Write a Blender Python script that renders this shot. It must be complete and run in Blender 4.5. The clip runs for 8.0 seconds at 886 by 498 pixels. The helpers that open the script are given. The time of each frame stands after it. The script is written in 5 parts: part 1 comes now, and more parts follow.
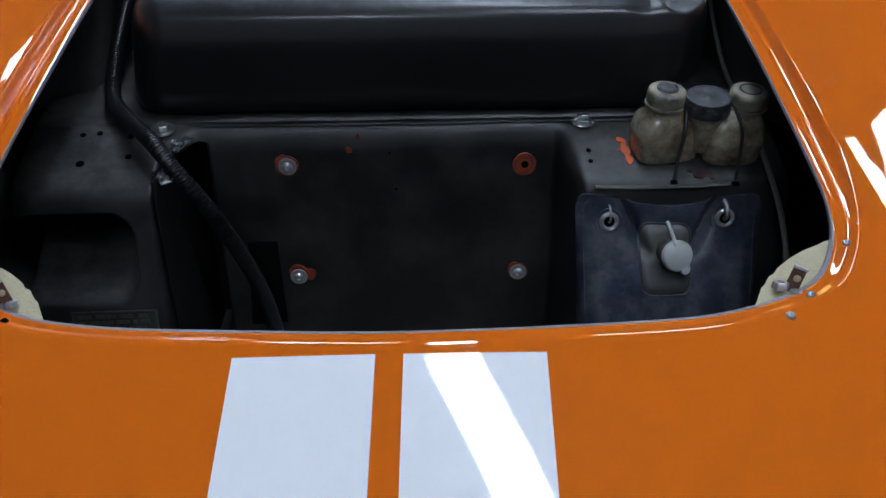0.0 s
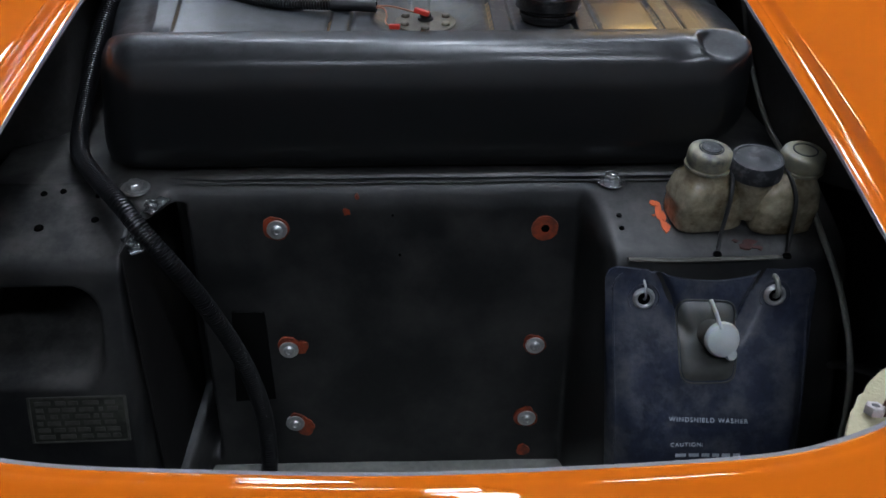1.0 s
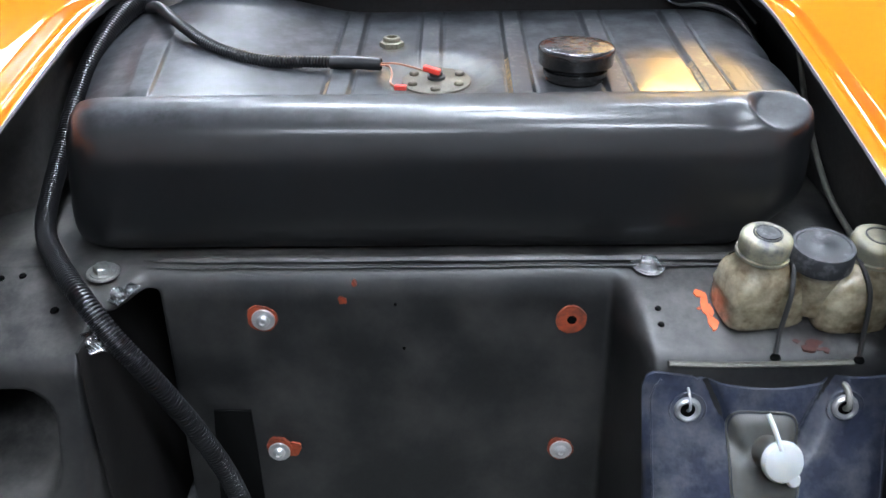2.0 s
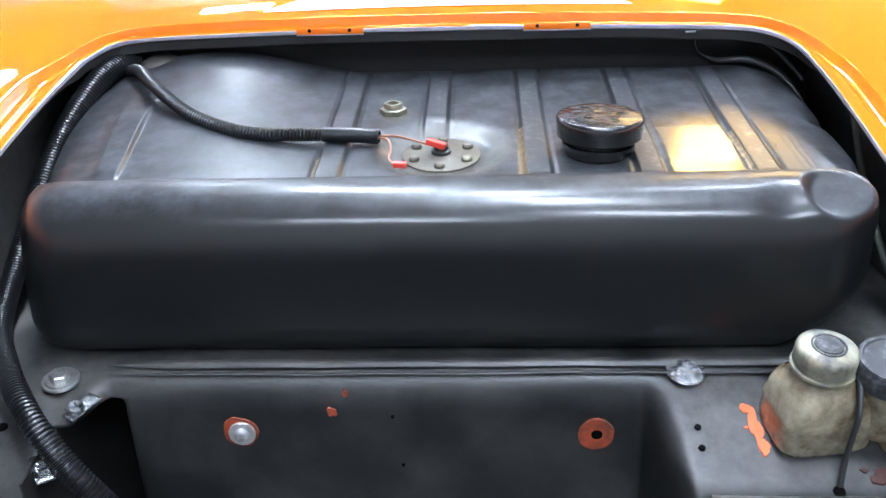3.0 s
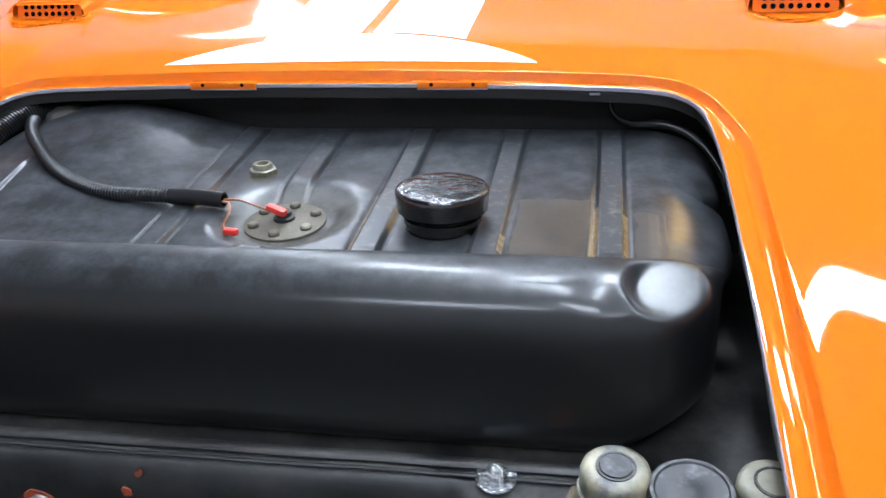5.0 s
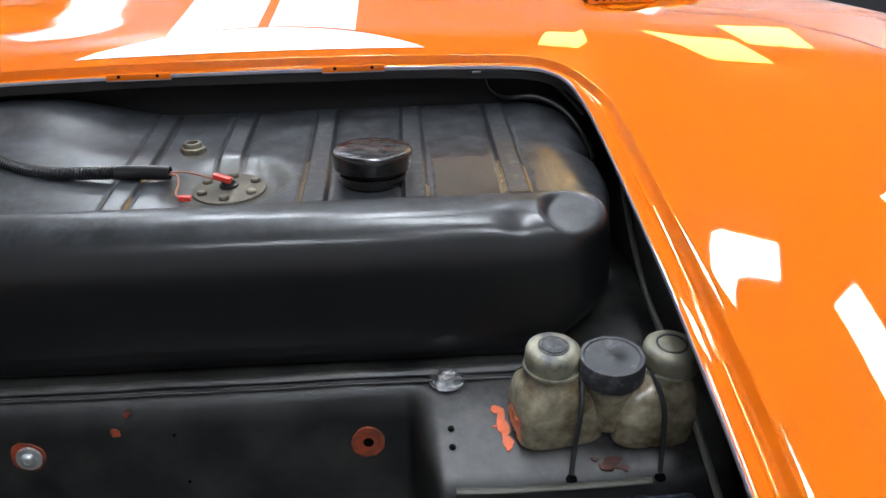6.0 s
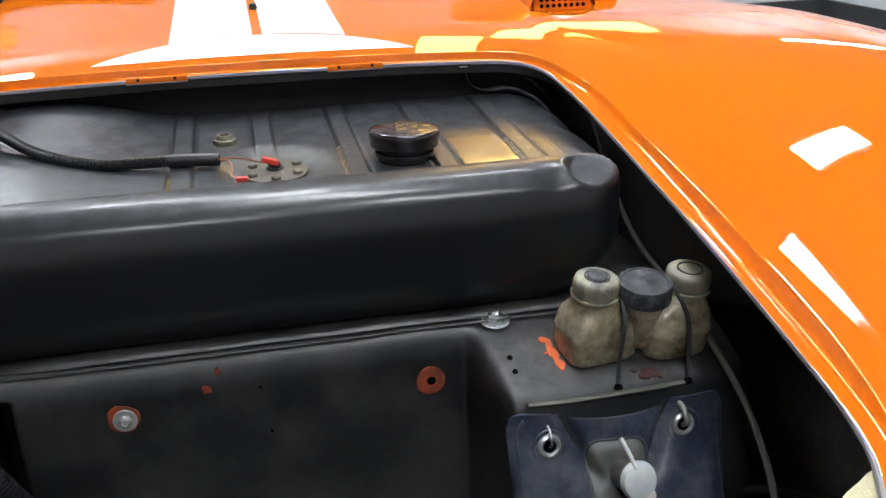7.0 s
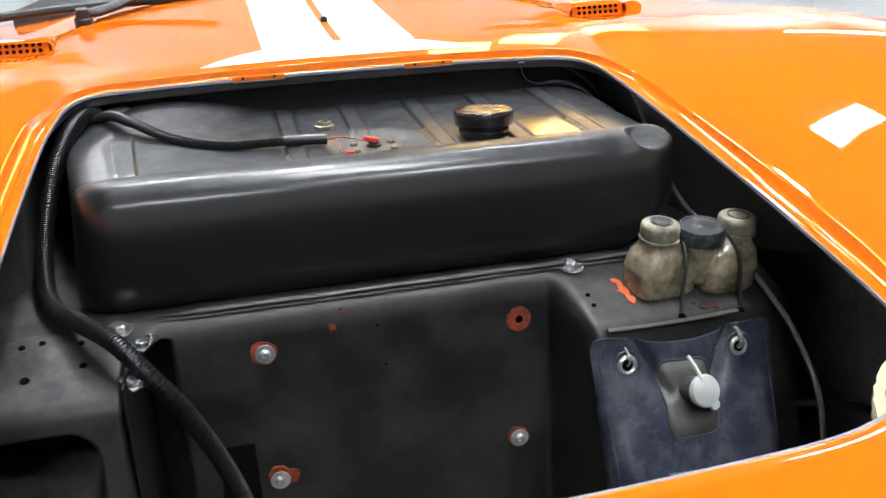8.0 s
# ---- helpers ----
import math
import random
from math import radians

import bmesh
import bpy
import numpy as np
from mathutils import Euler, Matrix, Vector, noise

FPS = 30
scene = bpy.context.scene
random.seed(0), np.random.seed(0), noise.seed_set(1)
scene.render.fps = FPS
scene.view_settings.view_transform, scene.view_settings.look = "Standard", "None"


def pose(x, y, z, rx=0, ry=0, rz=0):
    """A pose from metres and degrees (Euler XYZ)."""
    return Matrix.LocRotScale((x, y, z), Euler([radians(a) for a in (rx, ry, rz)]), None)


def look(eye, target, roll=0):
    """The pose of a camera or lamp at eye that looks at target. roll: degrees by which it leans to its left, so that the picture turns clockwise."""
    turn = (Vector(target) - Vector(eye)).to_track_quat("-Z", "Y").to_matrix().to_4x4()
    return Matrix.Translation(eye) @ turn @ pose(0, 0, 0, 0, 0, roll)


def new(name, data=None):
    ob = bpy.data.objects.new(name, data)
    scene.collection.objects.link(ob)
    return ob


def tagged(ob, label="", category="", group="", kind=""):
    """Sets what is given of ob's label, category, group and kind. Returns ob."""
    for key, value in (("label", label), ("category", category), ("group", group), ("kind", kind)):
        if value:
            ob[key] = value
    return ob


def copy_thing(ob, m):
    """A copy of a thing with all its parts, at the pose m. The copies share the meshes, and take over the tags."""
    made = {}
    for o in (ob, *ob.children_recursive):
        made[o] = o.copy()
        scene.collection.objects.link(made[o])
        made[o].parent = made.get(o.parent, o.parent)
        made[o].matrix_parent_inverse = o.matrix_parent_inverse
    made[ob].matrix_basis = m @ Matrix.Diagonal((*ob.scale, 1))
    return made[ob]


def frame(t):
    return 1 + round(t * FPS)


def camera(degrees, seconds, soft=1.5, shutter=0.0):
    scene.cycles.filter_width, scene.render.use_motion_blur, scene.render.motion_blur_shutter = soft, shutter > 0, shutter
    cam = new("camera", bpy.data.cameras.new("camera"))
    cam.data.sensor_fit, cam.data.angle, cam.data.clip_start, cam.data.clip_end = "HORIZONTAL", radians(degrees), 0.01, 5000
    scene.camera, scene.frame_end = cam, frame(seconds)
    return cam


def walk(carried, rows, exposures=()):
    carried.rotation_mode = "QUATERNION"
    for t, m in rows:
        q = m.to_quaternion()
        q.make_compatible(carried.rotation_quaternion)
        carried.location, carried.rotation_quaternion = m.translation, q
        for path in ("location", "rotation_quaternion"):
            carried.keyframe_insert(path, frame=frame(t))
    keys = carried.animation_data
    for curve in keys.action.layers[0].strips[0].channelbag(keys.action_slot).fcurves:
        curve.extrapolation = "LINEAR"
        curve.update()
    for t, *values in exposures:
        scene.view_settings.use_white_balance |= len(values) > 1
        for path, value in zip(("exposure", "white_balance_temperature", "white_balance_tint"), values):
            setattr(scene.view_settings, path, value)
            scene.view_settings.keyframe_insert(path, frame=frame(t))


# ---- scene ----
cam = camera(52.0, 8.0, soft=1.5, shutter=0.2)
PATH = [
    (0, (0.011, 0.036, 1.098), (0.037, 1.742, 0.055), -0.6),
    (0.5, (-0.01, 0.101, 1.089), (0.048, 1.816, 0.062), 0.1),
    (1, (-0.007, 0.177, 1.086), (0.041, 1.9, 0.072), 0.1),
    (1.5, (0.006, 0.245, 1.081), (0.02, 1.98, 0.086), -0.4),
    (1.7, (0.014, 0.272, 1.078), (0.006, 2.014, 0.095), -0.7),
    (2.8, (0.028, 0.418, 1.064), (-0.041, 2.204, 0.167), -1.5),
    (3, (0.038, 0.438, 1.076), (-0.053, 2.22, 0.172), -2.0),
    (3.5, (0.069, 0.497, 1.079), (-0.079, 2.286, 0.199), -1.8),
    (4, (0.121, 0.532, 1.087), (-0.098, 2.322, 0.221), -1.7),
    (4.5, (0.192, 0.544, 1.078), (-0.112, 2.335, 0.243), -2.0),
    (5, (0.262, 0.524, 1.075), (-0.081, 2.313, 0.247), -2.9),
    (5.2, (0.274, 0.506, 1.076), (-0.042, 2.297, 0.245), -3.1),
    (6.3, (0.105, 0.334, 1.079), (0.328, 2.153, 0.277), -1.1),
    (6.5, (0.067, 0.317, 1.076), (0.358, 2.129, 0.282), -1.0),
    (7, (-0.027, 0.264, 1.065), (0.374, 2.073, 0.312), -1.4),
    (7.5, (-0.099, 0.204, 1.055), (0.332, 2.022, 0.341), -1.9),
    (8, (-0.164, 0.121, 1.043), (0.255, 1.955, 0.363), -2.8),
]
EXPOSURES = [(0.0, -0.90, 5500, 10), (0.6, -1.0, 5550, 10), (0.9, -0.80, 5700, 10), (1.5, 0.65, 6000, 10), (2.8, 1.34, 5600, 10), (3.6, 1.07, 5650, 10), (4.5, 0.87, 5680, 10), (5.0, 0.68, 5780, 10), (6.5, 0.12, 6300, 10), (7.2, 0.42, 6380, 10), (8.0, 0.75, 6450, 10)]
walk(cam, [(t, look(eye, target, roll)) for t, eye, target, roll in PATH], EXPOSURES)

# ---- room light ----
world = bpy.data.worlds.new("world")
scene.world = world
world.use_nodes = True
world.node_tree.nodes["Background"].inputs[0].default_value = (0.8, 0.9, 1.0, 1)
world.node_tree.nodes["Background"].inputs[1].default_value = 0.02


# ---- materials ----
def mat(name, color, rough=0.5, metal=0.0, coat=0.0, coat_rough=0.03, spread=0.15, scale=12.0, fine=140.0, bump=0.05, depth=0.002,
        dust=None, dust_at=0.58, dust_scale=6.0, rough_spread=0.15, settle=None, specular=0.5, transmission=0.0, subsurface=0.0, emission=None, power=0.0):
    m = bpy.data.materials.new(name)
    m.use_nodes = True
    nt = m.node_tree
    n, l = nt.nodes, nt.links
    p = n["Principled BSDF"]
    co = n.new("ShaderNodeTexCoord")
    big = n.new("ShaderNodeTexNoise")
    big.inputs["Scale"].default_value, big.inputs["Detail"].default_value = scale, 6
    small = n.new("ShaderNodeTexNoise")
    small.inputs["Scale"].default_value, small.inputs["Detail"].default_value = fine, 4
    for t in (big, small):
        l.new(co.outputs["Object"], t.inputs["Vector"])
    add = n.new("ShaderNodeMath")
    add.operation = "MULTIPLY_ADD"
    add.inputs[1].default_value = 0.4
    l.new(small.outputs["Fac"], add.inputs[0])
    half = n.new("ShaderNodeMath")
    half.operation = "MULTIPLY"
    half.inputs[1].default_value = 0.6
    l.new(big.outputs["Fac"], half.inputs[0])
    l.new(half.outputs[0], add.inputs[2])
    ramp = n.new("ShaderNodeValToRGB")
    ramp.color_ramp.elements[0].position, ramp.color_ramp.elements[1].position = 0.3, 0.7
    ramp.color_ramp.elements[0].color = (*[c * (1 - spread) for c in color], 1)
    ramp.color_ramp.elements[1].color = (*[min(1, c * (1 + spread)) for c in color], 1)
    l.new(add.outputs[0], ramp.inputs[0])
    out = ramp.outputs[0]
    if dust:
        dn = n.new("ShaderNodeTexNoise")
        dn.inputs["Scale"].default_value, dn.inputs["Detail"].default_value, dn.inputs["Roughness"].default_value = dust_scale, 8, 0.65
        l.new(co.outputs["Object"], dn.inputs["Vector"])
        dr = n.new("ShaderNodeValToRGB")
        dr.color_ramp.elements[0].position, dr.color_ramp.elements[1].position = dust_at - 0.12, dust_at + 0.2
        l.new(dn.outputs["Fac"], dr.inputs[0])
        mix = n.new("ShaderNodeMix")
        mix.data_type = "RGBA"
        mix.inputs["B"].default_value = (*dust, 1)
        l.new(dr.outputs[0], mix.inputs["Factor"])
        l.new(out, mix.inputs["A"])
        out = mix.outputs["Result"]
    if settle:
        # dust lies on faces that look up; the tank's holds a painted sheen
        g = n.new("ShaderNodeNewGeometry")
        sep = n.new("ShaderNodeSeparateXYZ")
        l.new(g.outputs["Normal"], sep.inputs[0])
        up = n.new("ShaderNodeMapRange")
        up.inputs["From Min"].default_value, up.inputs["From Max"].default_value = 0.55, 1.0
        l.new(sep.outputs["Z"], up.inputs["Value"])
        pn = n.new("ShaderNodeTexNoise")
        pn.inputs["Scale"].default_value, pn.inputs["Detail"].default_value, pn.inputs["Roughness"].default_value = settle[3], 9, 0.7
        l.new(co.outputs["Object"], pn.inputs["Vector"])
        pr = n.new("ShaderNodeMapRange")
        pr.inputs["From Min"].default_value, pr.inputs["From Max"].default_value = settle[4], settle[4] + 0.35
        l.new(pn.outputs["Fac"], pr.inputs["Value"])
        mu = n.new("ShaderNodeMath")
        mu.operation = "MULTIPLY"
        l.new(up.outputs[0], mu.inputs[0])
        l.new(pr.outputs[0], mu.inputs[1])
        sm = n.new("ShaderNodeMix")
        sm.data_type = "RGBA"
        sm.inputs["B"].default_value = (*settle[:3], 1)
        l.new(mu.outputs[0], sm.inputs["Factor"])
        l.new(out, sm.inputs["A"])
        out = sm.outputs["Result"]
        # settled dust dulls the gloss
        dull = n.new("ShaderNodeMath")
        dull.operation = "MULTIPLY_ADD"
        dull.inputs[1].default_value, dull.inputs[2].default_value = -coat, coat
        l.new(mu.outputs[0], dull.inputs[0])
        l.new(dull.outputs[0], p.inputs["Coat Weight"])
    l.new(out, p.inputs["Base Color"])
    p.inputs["Specular IOR Level"].default_value = specular
    rr = n.new("ShaderNodeMapRange")
    rr.inputs["To Min"].default_value, rr.inputs["To Max"].default_value = max(0.02, rough * (1 - rough_spread)), min(1, rough * (1 + rough_spread))
    l.new(big.outputs["Fac"], rr.inputs["Value"])
    l.new(rr.outputs[0], p.inputs["Roughness"])
    p.inputs["Metallic"].default_value = metal
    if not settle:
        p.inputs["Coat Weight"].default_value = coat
    p.inputs["Coat Roughness"].default_value = coat_rough
    p.inputs["Transmission Weight"].default_value = transmission
    if subsurface:
        p.inputs["Subsurface Weight"].default_value = subsurface
        p.inputs["Subsurface Radius"].default_value = (0.012, 0.008, 0.004)
    if bump:
        b = n.new("ShaderNodeBump")
        b.inputs["Strength"].default_value, b.inputs["Distance"].default_value = bump, depth
        l.new(add.outputs[0], b.inputs["Height"])
        l.new(b.outputs[0], p.inputs["Normal"])
    if emission:
        p.inputs["Emission Color"].default_value = (*emission, 1)
        p.inputs["Emission Strength"].default_value = power
    return m


ORANGE = mat("orange_paint", (0.66, 0.140, 0.004), rough=0.4, coat=1.0, specular=0.0, spread=0.012, scale=3, fine=60, bump=0.02, depth=0.001)
WHITE = mat("white_paint", (0.87, 0.88, 0.89), rough=0.4, coat=1.0, specular=0.0, spread=0.02, scale=3, fine=60, bump=0.02, depth=0.001)
FIBRE = mat("cut_fibreglass", (0.23, 0.215, 0.225), rough=0.7, spread=0.2, scale=40, fine=400, bump=0.3, depth=0.001)
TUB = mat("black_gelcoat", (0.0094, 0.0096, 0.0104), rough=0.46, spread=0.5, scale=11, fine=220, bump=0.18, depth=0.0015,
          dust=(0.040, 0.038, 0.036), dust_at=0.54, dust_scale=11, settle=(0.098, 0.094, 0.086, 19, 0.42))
# grey raised to make up for light that never reaches the inner wings
INNER = mat("lifted_grey_inner_wing", (0.26, 0.255, 0.245), rough=0.8, spread=0.45, scale=7, fine=120, bump=0.2, dust=(0.07, 0.068, 0.064), dust_at=0.52, dust_scale=9)
WING = mat("dusty_side_wall", (0.052, 0.050, 0.048), rough=0.7, spread=0.5, scale=9, fine=150, bump=0.2, dust=(0.09, 0.088, 0.084), dust_at=0.58, dust_scale=7)
SKIN = mat("black_underside", (0.0135, 0.0122, 0.0115), rough=0.7, specular=0.3, spread=0.3, scale=20, fine=200, bump=0.2)
# the tank's settled dust is tinted blue to stand in for ceiling sheen
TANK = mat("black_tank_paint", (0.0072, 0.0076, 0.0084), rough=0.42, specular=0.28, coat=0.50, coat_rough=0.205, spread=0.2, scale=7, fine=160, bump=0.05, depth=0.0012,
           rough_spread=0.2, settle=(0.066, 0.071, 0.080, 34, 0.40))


def stain_round(m, at, r0, r1, color, scale, lean):
    """Caked dirt with a ragged edge between two radii about a place, laid over the paint of m."""
    nt = m.node_tree
    n, l = nt.nodes, nt.links
    p = n["Principled BSDF"]
    before = p.inputs["Base Color"].links[0].from_socket
    co = n.new("ShaderNodeTexCoord")
    far = n.new("ShaderNodeVectorMath")
    far.operation = "DISTANCE"
    far.inputs[1].default_value = at
    l.new(co.outputs["Object"], far.inputs[0])
    rag = n.new("ShaderNodeTexNoise")
    rag.inputs["Scale"].default_value, rag.inputs["Detail"].default_value, rag.inputs["Roughness"].default_value = scale, 7, 0.68
    l.new(co.outputs["Object"], rag.inputs["Vector"])
    r = n.new("ShaderNodeMath")
    r.operation = "MULTIPLY_ADD"
    r.inputs[1].default_value = 0.05
    l.new(rag.outputs["Fac"], r.inputs[0])
    l.new(far.outputs["Value"], r.inputs[2])
    band = n.new("ShaderNodeValToRGB")
    e = band.color_ramp.elements
    wide = 0.16
    e[0].position, e[0].color = max(0.0, (r0 + 0.017) / wide), (lean, lean, lean, 1)
    e[1].position, e[1].color = (r1 + 0.027) / wide, (0, 0, 0, 1)
    top = e.new(((r0 + r1) / 2 + 0.023) / wide)
    top.color = (0.85, 0.85, 0.85, 1)
    unit = n.new("ShaderNodeMath")
    unit.operation = "MULTIPLY"
    unit.inputs[1].default_value = 1 / wide
    l.new(r.outputs[0], unit.inputs[0])
    l.new(unit.outputs[0], band.inputs[0])
    mix = n.new("ShaderNodeMix")
    mix.data_type = "RGBA"
    mix.inputs["B"].default_value = (*color, 1)
    l.new(band.outputs[0], mix.inputs["Factor"])
    l.new(before, mix.inputs["A"])
    l.new(mix.outputs["Result"], p.inputs["Base Color"])
    # caked dirt has no gloss
    keep = n.new("ShaderNodeMath")
    keep.operation = "SUBTRACT"
    keep.inputs[0].default_value = 1.0
    l.new(band.outputs[0], keep.inputs[1])
    dull = n.new("ShaderNodeMath")
    dull.operation = "MULTIPLY"
    l.new(p.inputs["Coat Weight"].links[0].from_socket, dull.inputs[0])
    l.new(keep.outputs[0], dull.inputs[1])
    l.new(dull.outputs[0], p.inputs["Coat Weight"])
    soft = n.new("ShaderNodeMath")
    soft.operation = "MAXIMUM"
    l.new(p.inputs["Roughness"].links[0].from_socket, soft.inputs[0])
    l.new(band.outputs[0], soft.inputs[1])
    l.new(soft.outputs[0], p.inputs["Roughness"])


# brown dirt round the sender with a pale dried rim, and a smudge round the vent union
stain_round(TANK, (0.004, 1.186, 0.785), 0.0, 0.050, (0.070, 0.060, 0.046), 55, 0.85)
stain_round(TANK, (0.006, 1.190, 0.785), 0.044, 0.062, (0.115, 0.110, 0.098), 80, 0.0)
stain_round(TANK, (-0.046, 1.272, 0.798), 0.0, 0.018, (0.075, 0.066, 0.050), 90, 0.8)
CAPBLACK = mat("glossy_black_cap", (0.0085, 0.0078, 0.0078), rough=0.16, specular=0.5, coat=0.35, coat_rough=0.08, spread=0.3, scale=65, fine=170, bump=0.6, depth=0.004)
HOSE = mat("black_corrugated_plastic", (0.008, 0.008, 0.009), rough=0.32, spread=0.2, scale=30, bump=0.03)
RUBBER = mat("black_rubber", (0.018, 0.018, 0.018), rough=0.55, spread=0.2, scale=30, bump=0.05)
STEEL = mat("zinc_plated_steel", (0.58, 0.58, 0.59), rough=0.32, metal=0.75, spread=0.2, scale=60, fine=500, bump=0.1, depth=0.0005)
SILVER = mat("silver_paint_smear", (0.50, 0.51, 0.52), rough=0.22, metal=0.95, spread=0.6, scale=110, fine=400, bump=1.0, depth=0.004)
BRASS = mat("dull_cadmium_steel", (0.21, 0.195, 0.145), rough=0.45, metal=0.7, spread=0.35, scale=70, fine=400, bump=0.15, depth=0.0006)
WORNSTEEL = mat("worn_grey_steel", (0.40, 0.40, 0.39), rough=0.33, metal=0.9, spread=0.4, scale=80, fine=400, bump=0.2, depth=0.0006)
DIRTY = mat("dirty_metal", (0.105, 0.092, 0.070), rough=0.6, metal=0.3, spread=0.5, scale=60, fine=400, bump=0.3, depth=0.001)
OLDRED = mat("red_oxide_overspray", (0.29, 0.048, 0.014), rough=0.7, spread=0.4, scale=60, fine=300, bump=0.1, depth=0.0005, dust=(0.06, 0.028, 0.02), dust_at=0.52, dust_scale=80)
DULLRED = mat("dull_red_stain", (0.055, 0.016, 0.011), rough=0.7, spread=0.4, scale=60, fine=300, bump=0.1, depth=0.0005)
OVERSPRAY = mat("orange_overspray", (0.62, 0.105, 0.018), rough=0.5, spread=0.2, scale=60, fine=300, bump=0.1, depth=0.0005)
BOTTLE = mat("yellowed_translucent_plastic", (0.40, 0.355, 0.25), rough=0.24, coat=0.5, coat_rough=0.12, spread=0.4, scale=22, fine=160, bump=0.08,
             dust=(0.095, 0.070, 0.036), dust_at=0.47, dust_scale=32, subsurface=0.15)
IVORY = mat("ivory_plastic_cap", (0.40, 0.37, 0.25), rough=0.4, spread=0.25, scale=40, fine=200, bump=0.06, dust=(0.065, 0.065, 0.066), dust_at=0.44, dust_scale=50, subsurface=0.2)
GREYIVORY = mat("grey_plastic_cap", (0.23, 0.215, 0.155), rough=0.45, spread=0.2, scale=40, fine=200, bump=0.06, dust=(0.06, 0.058, 0.05), dust_at=0.6, dust_scale=50, subsurface=0.2)
SCUFFED = mat("scuffed_black_plastic", (0.019, 0.020, 0.023), rough=0.5, spread=0.3, scale=40, bump=0.2, dust=(0.2, 0.2, 0.21), dust_at=0.64, dust_scale=90)
NAVY = mat("dusty_navy_vinyl", (0.022, 0.027, 0.048), rough=0.38, spread=0.4, scale=30, fine=150, bump=0.4, depth=0.004, dust=(0.105, 0.108, 0.118), dust_at=0.55, dust_scale=38)
SPOUT = mat("smoky_clear_vinyl", (0.070, 0.070, 0.064), rough=0.4, spread=0.2, scale=40, bump=0.05, subsurface=0.2)
WHITEPLASTIC = mat("white_soft_plastic", (0.52, 0.54, 0.53), rough=0.4, spread=0.06, scale=60, bump=0.02, subsurface=0.3)
PRINT = mat("white_print", (0.55, 0.58, 0.62), rough=0.6, spread=0.3, scale=200, bump=0)
CREAM = mat("cream_filler", (0.46, 0.42, 0.27), rough=0.8, spread=0.12, scale=60, fine=400, bump=0.6, depth=0.002)
COPPER = mat("copper_wire", (0.30, 0.12, 0.065), rough=0.4, spread=0.2, scale=60, bump=0)
REDVINYL = mat("red_terminal", (0.62, 0.045, 0.03), rough=0.35, spread=0.08, scale=60, bump=0.02)
TUBE = mat("clear_grey_tube", (0.21, 0.21, 0.185), rough=0.3, spread=0.15, scale=40, bump=0.02)
DARKSEAM = mat("shaded_orange_seam", (0.20, 0.045, 0.006), rough=0.6, spread=0.3, scale=40, bump=0)
VOID = mat("dark_hole", (0.004, 0.004, 0.004), rough=0.9, specular=0.0, spread=0.1, bump=0)
PLATE = mat("tarnished_plate", (0.06, 0.06, 0.05), rough=0.45, metal=0.5, spread=0.5, scale=60, fine=300, bump=0.2, depth=0.0006)
PLATELINE = mat("plate_lettering", (0.10, 0.098, 0.085), rough=0.5, metal=0.4, spread=0.4, scale=120, bump=0.1)
TAPE = mat("black_tape", (0.0035, 0.0035, 0.0035), rough=0.7, specular=0.1, spread=0.2, bump=0.05)
OLIVE = mat("olive_sealant", (0.065, 0.062, 0.048), rough=0.6, spread=0.3, scale=50, bump=0.3)
CONCRETE = mat("painted_concrete", (0.42, 0.42, 0.43), rough=0.35, spread=0.15, scale=2, fine=60, bump=0.1)
WALLPAINT = mat("light_wall_paint", (0.78, 0.79, 0.80), rough=0.8, spread=0.05, scale=2, bump=0.05)
CEILPAINT = mat("dark_ceiling_paint", (0.16, 0.16, 0.17), rough=0.9, spread=0.05, scale=2, bump=0.05)
DARKTRIM = mat("dark_steel", (0.06, 0.06, 0.065), rough=0.5, metal=0.3, spread=0.2, scale=4, bump=0.05)
LAMP = mat("lamp_diffuser", (0.9, 0.9, 0.9), rough=0.6, spread=0.02, bump=0, emission=(0.93, 0.97, 1.0), power=56.0)
AMBER = mat("amber_diffuser", (0.9, 0.7, 0.3), rough=0.5, spread=0.02, bump=0, emission=(1.0, 0.60, 0.15), power=12.0)
GLASS = mat("windscreen_glass", (0.85, 0.9, 0.9), rough=0.02, spread=0.02, bump=0, transmission=1.0)
DASH = mat("black_dash_vinyl", (0.015, 0.015, 0.016), rough=0.7, spread=0.3, scale=60, bump=0.2)


# ---- mesh helpers ----
def grid_bm(rows, close_u=False, close_v=False):
    """A sheet from rows of points."""
    bm = bmesh.new()
    vs = [[bm.verts.new(p) for p in r] for r in rows]
    nr, nc = len(vs), len(vs[0])
    for i in range(nr if close_v else nr - 1):
        for j in range(nc if close_u else nc - 1):
            a, b, c, d = vs[i][j], vs[i][(j + 1) % nc], vs[(i + 1) % nr][(j + 1) % nc], vs[(i + 1) % nr][j]
            if len({a, b, c, d}) == 4:
                bm.faces.new((a, b, c, d))
    return bm


def finish(name, bm, material, smooth=True, angle=None):
    bmesh.ops.recalc_face_normals(bm, faces=bm.faces[:])
    me = bpy.data.meshes.new(name)
    if angle:
        for e in bm.edges:
            if len(e.link_faces) == 2 and e.calc_face_angle(0) > radians(angle):
                e.smooth = False
    for f in bm.faces:
        f.smooth = smooth
    bm.to_mesh(me)
    bm.free()
    me.materials.append(material)
    return me


def thing(name, at, label, category, group="", kind=""):
    ob = new(name)
    ob.empty_display_size = 0.05
    ob.matrix_basis = Matrix.Translation(at)
    return tagged(ob, label, category, group, kind)


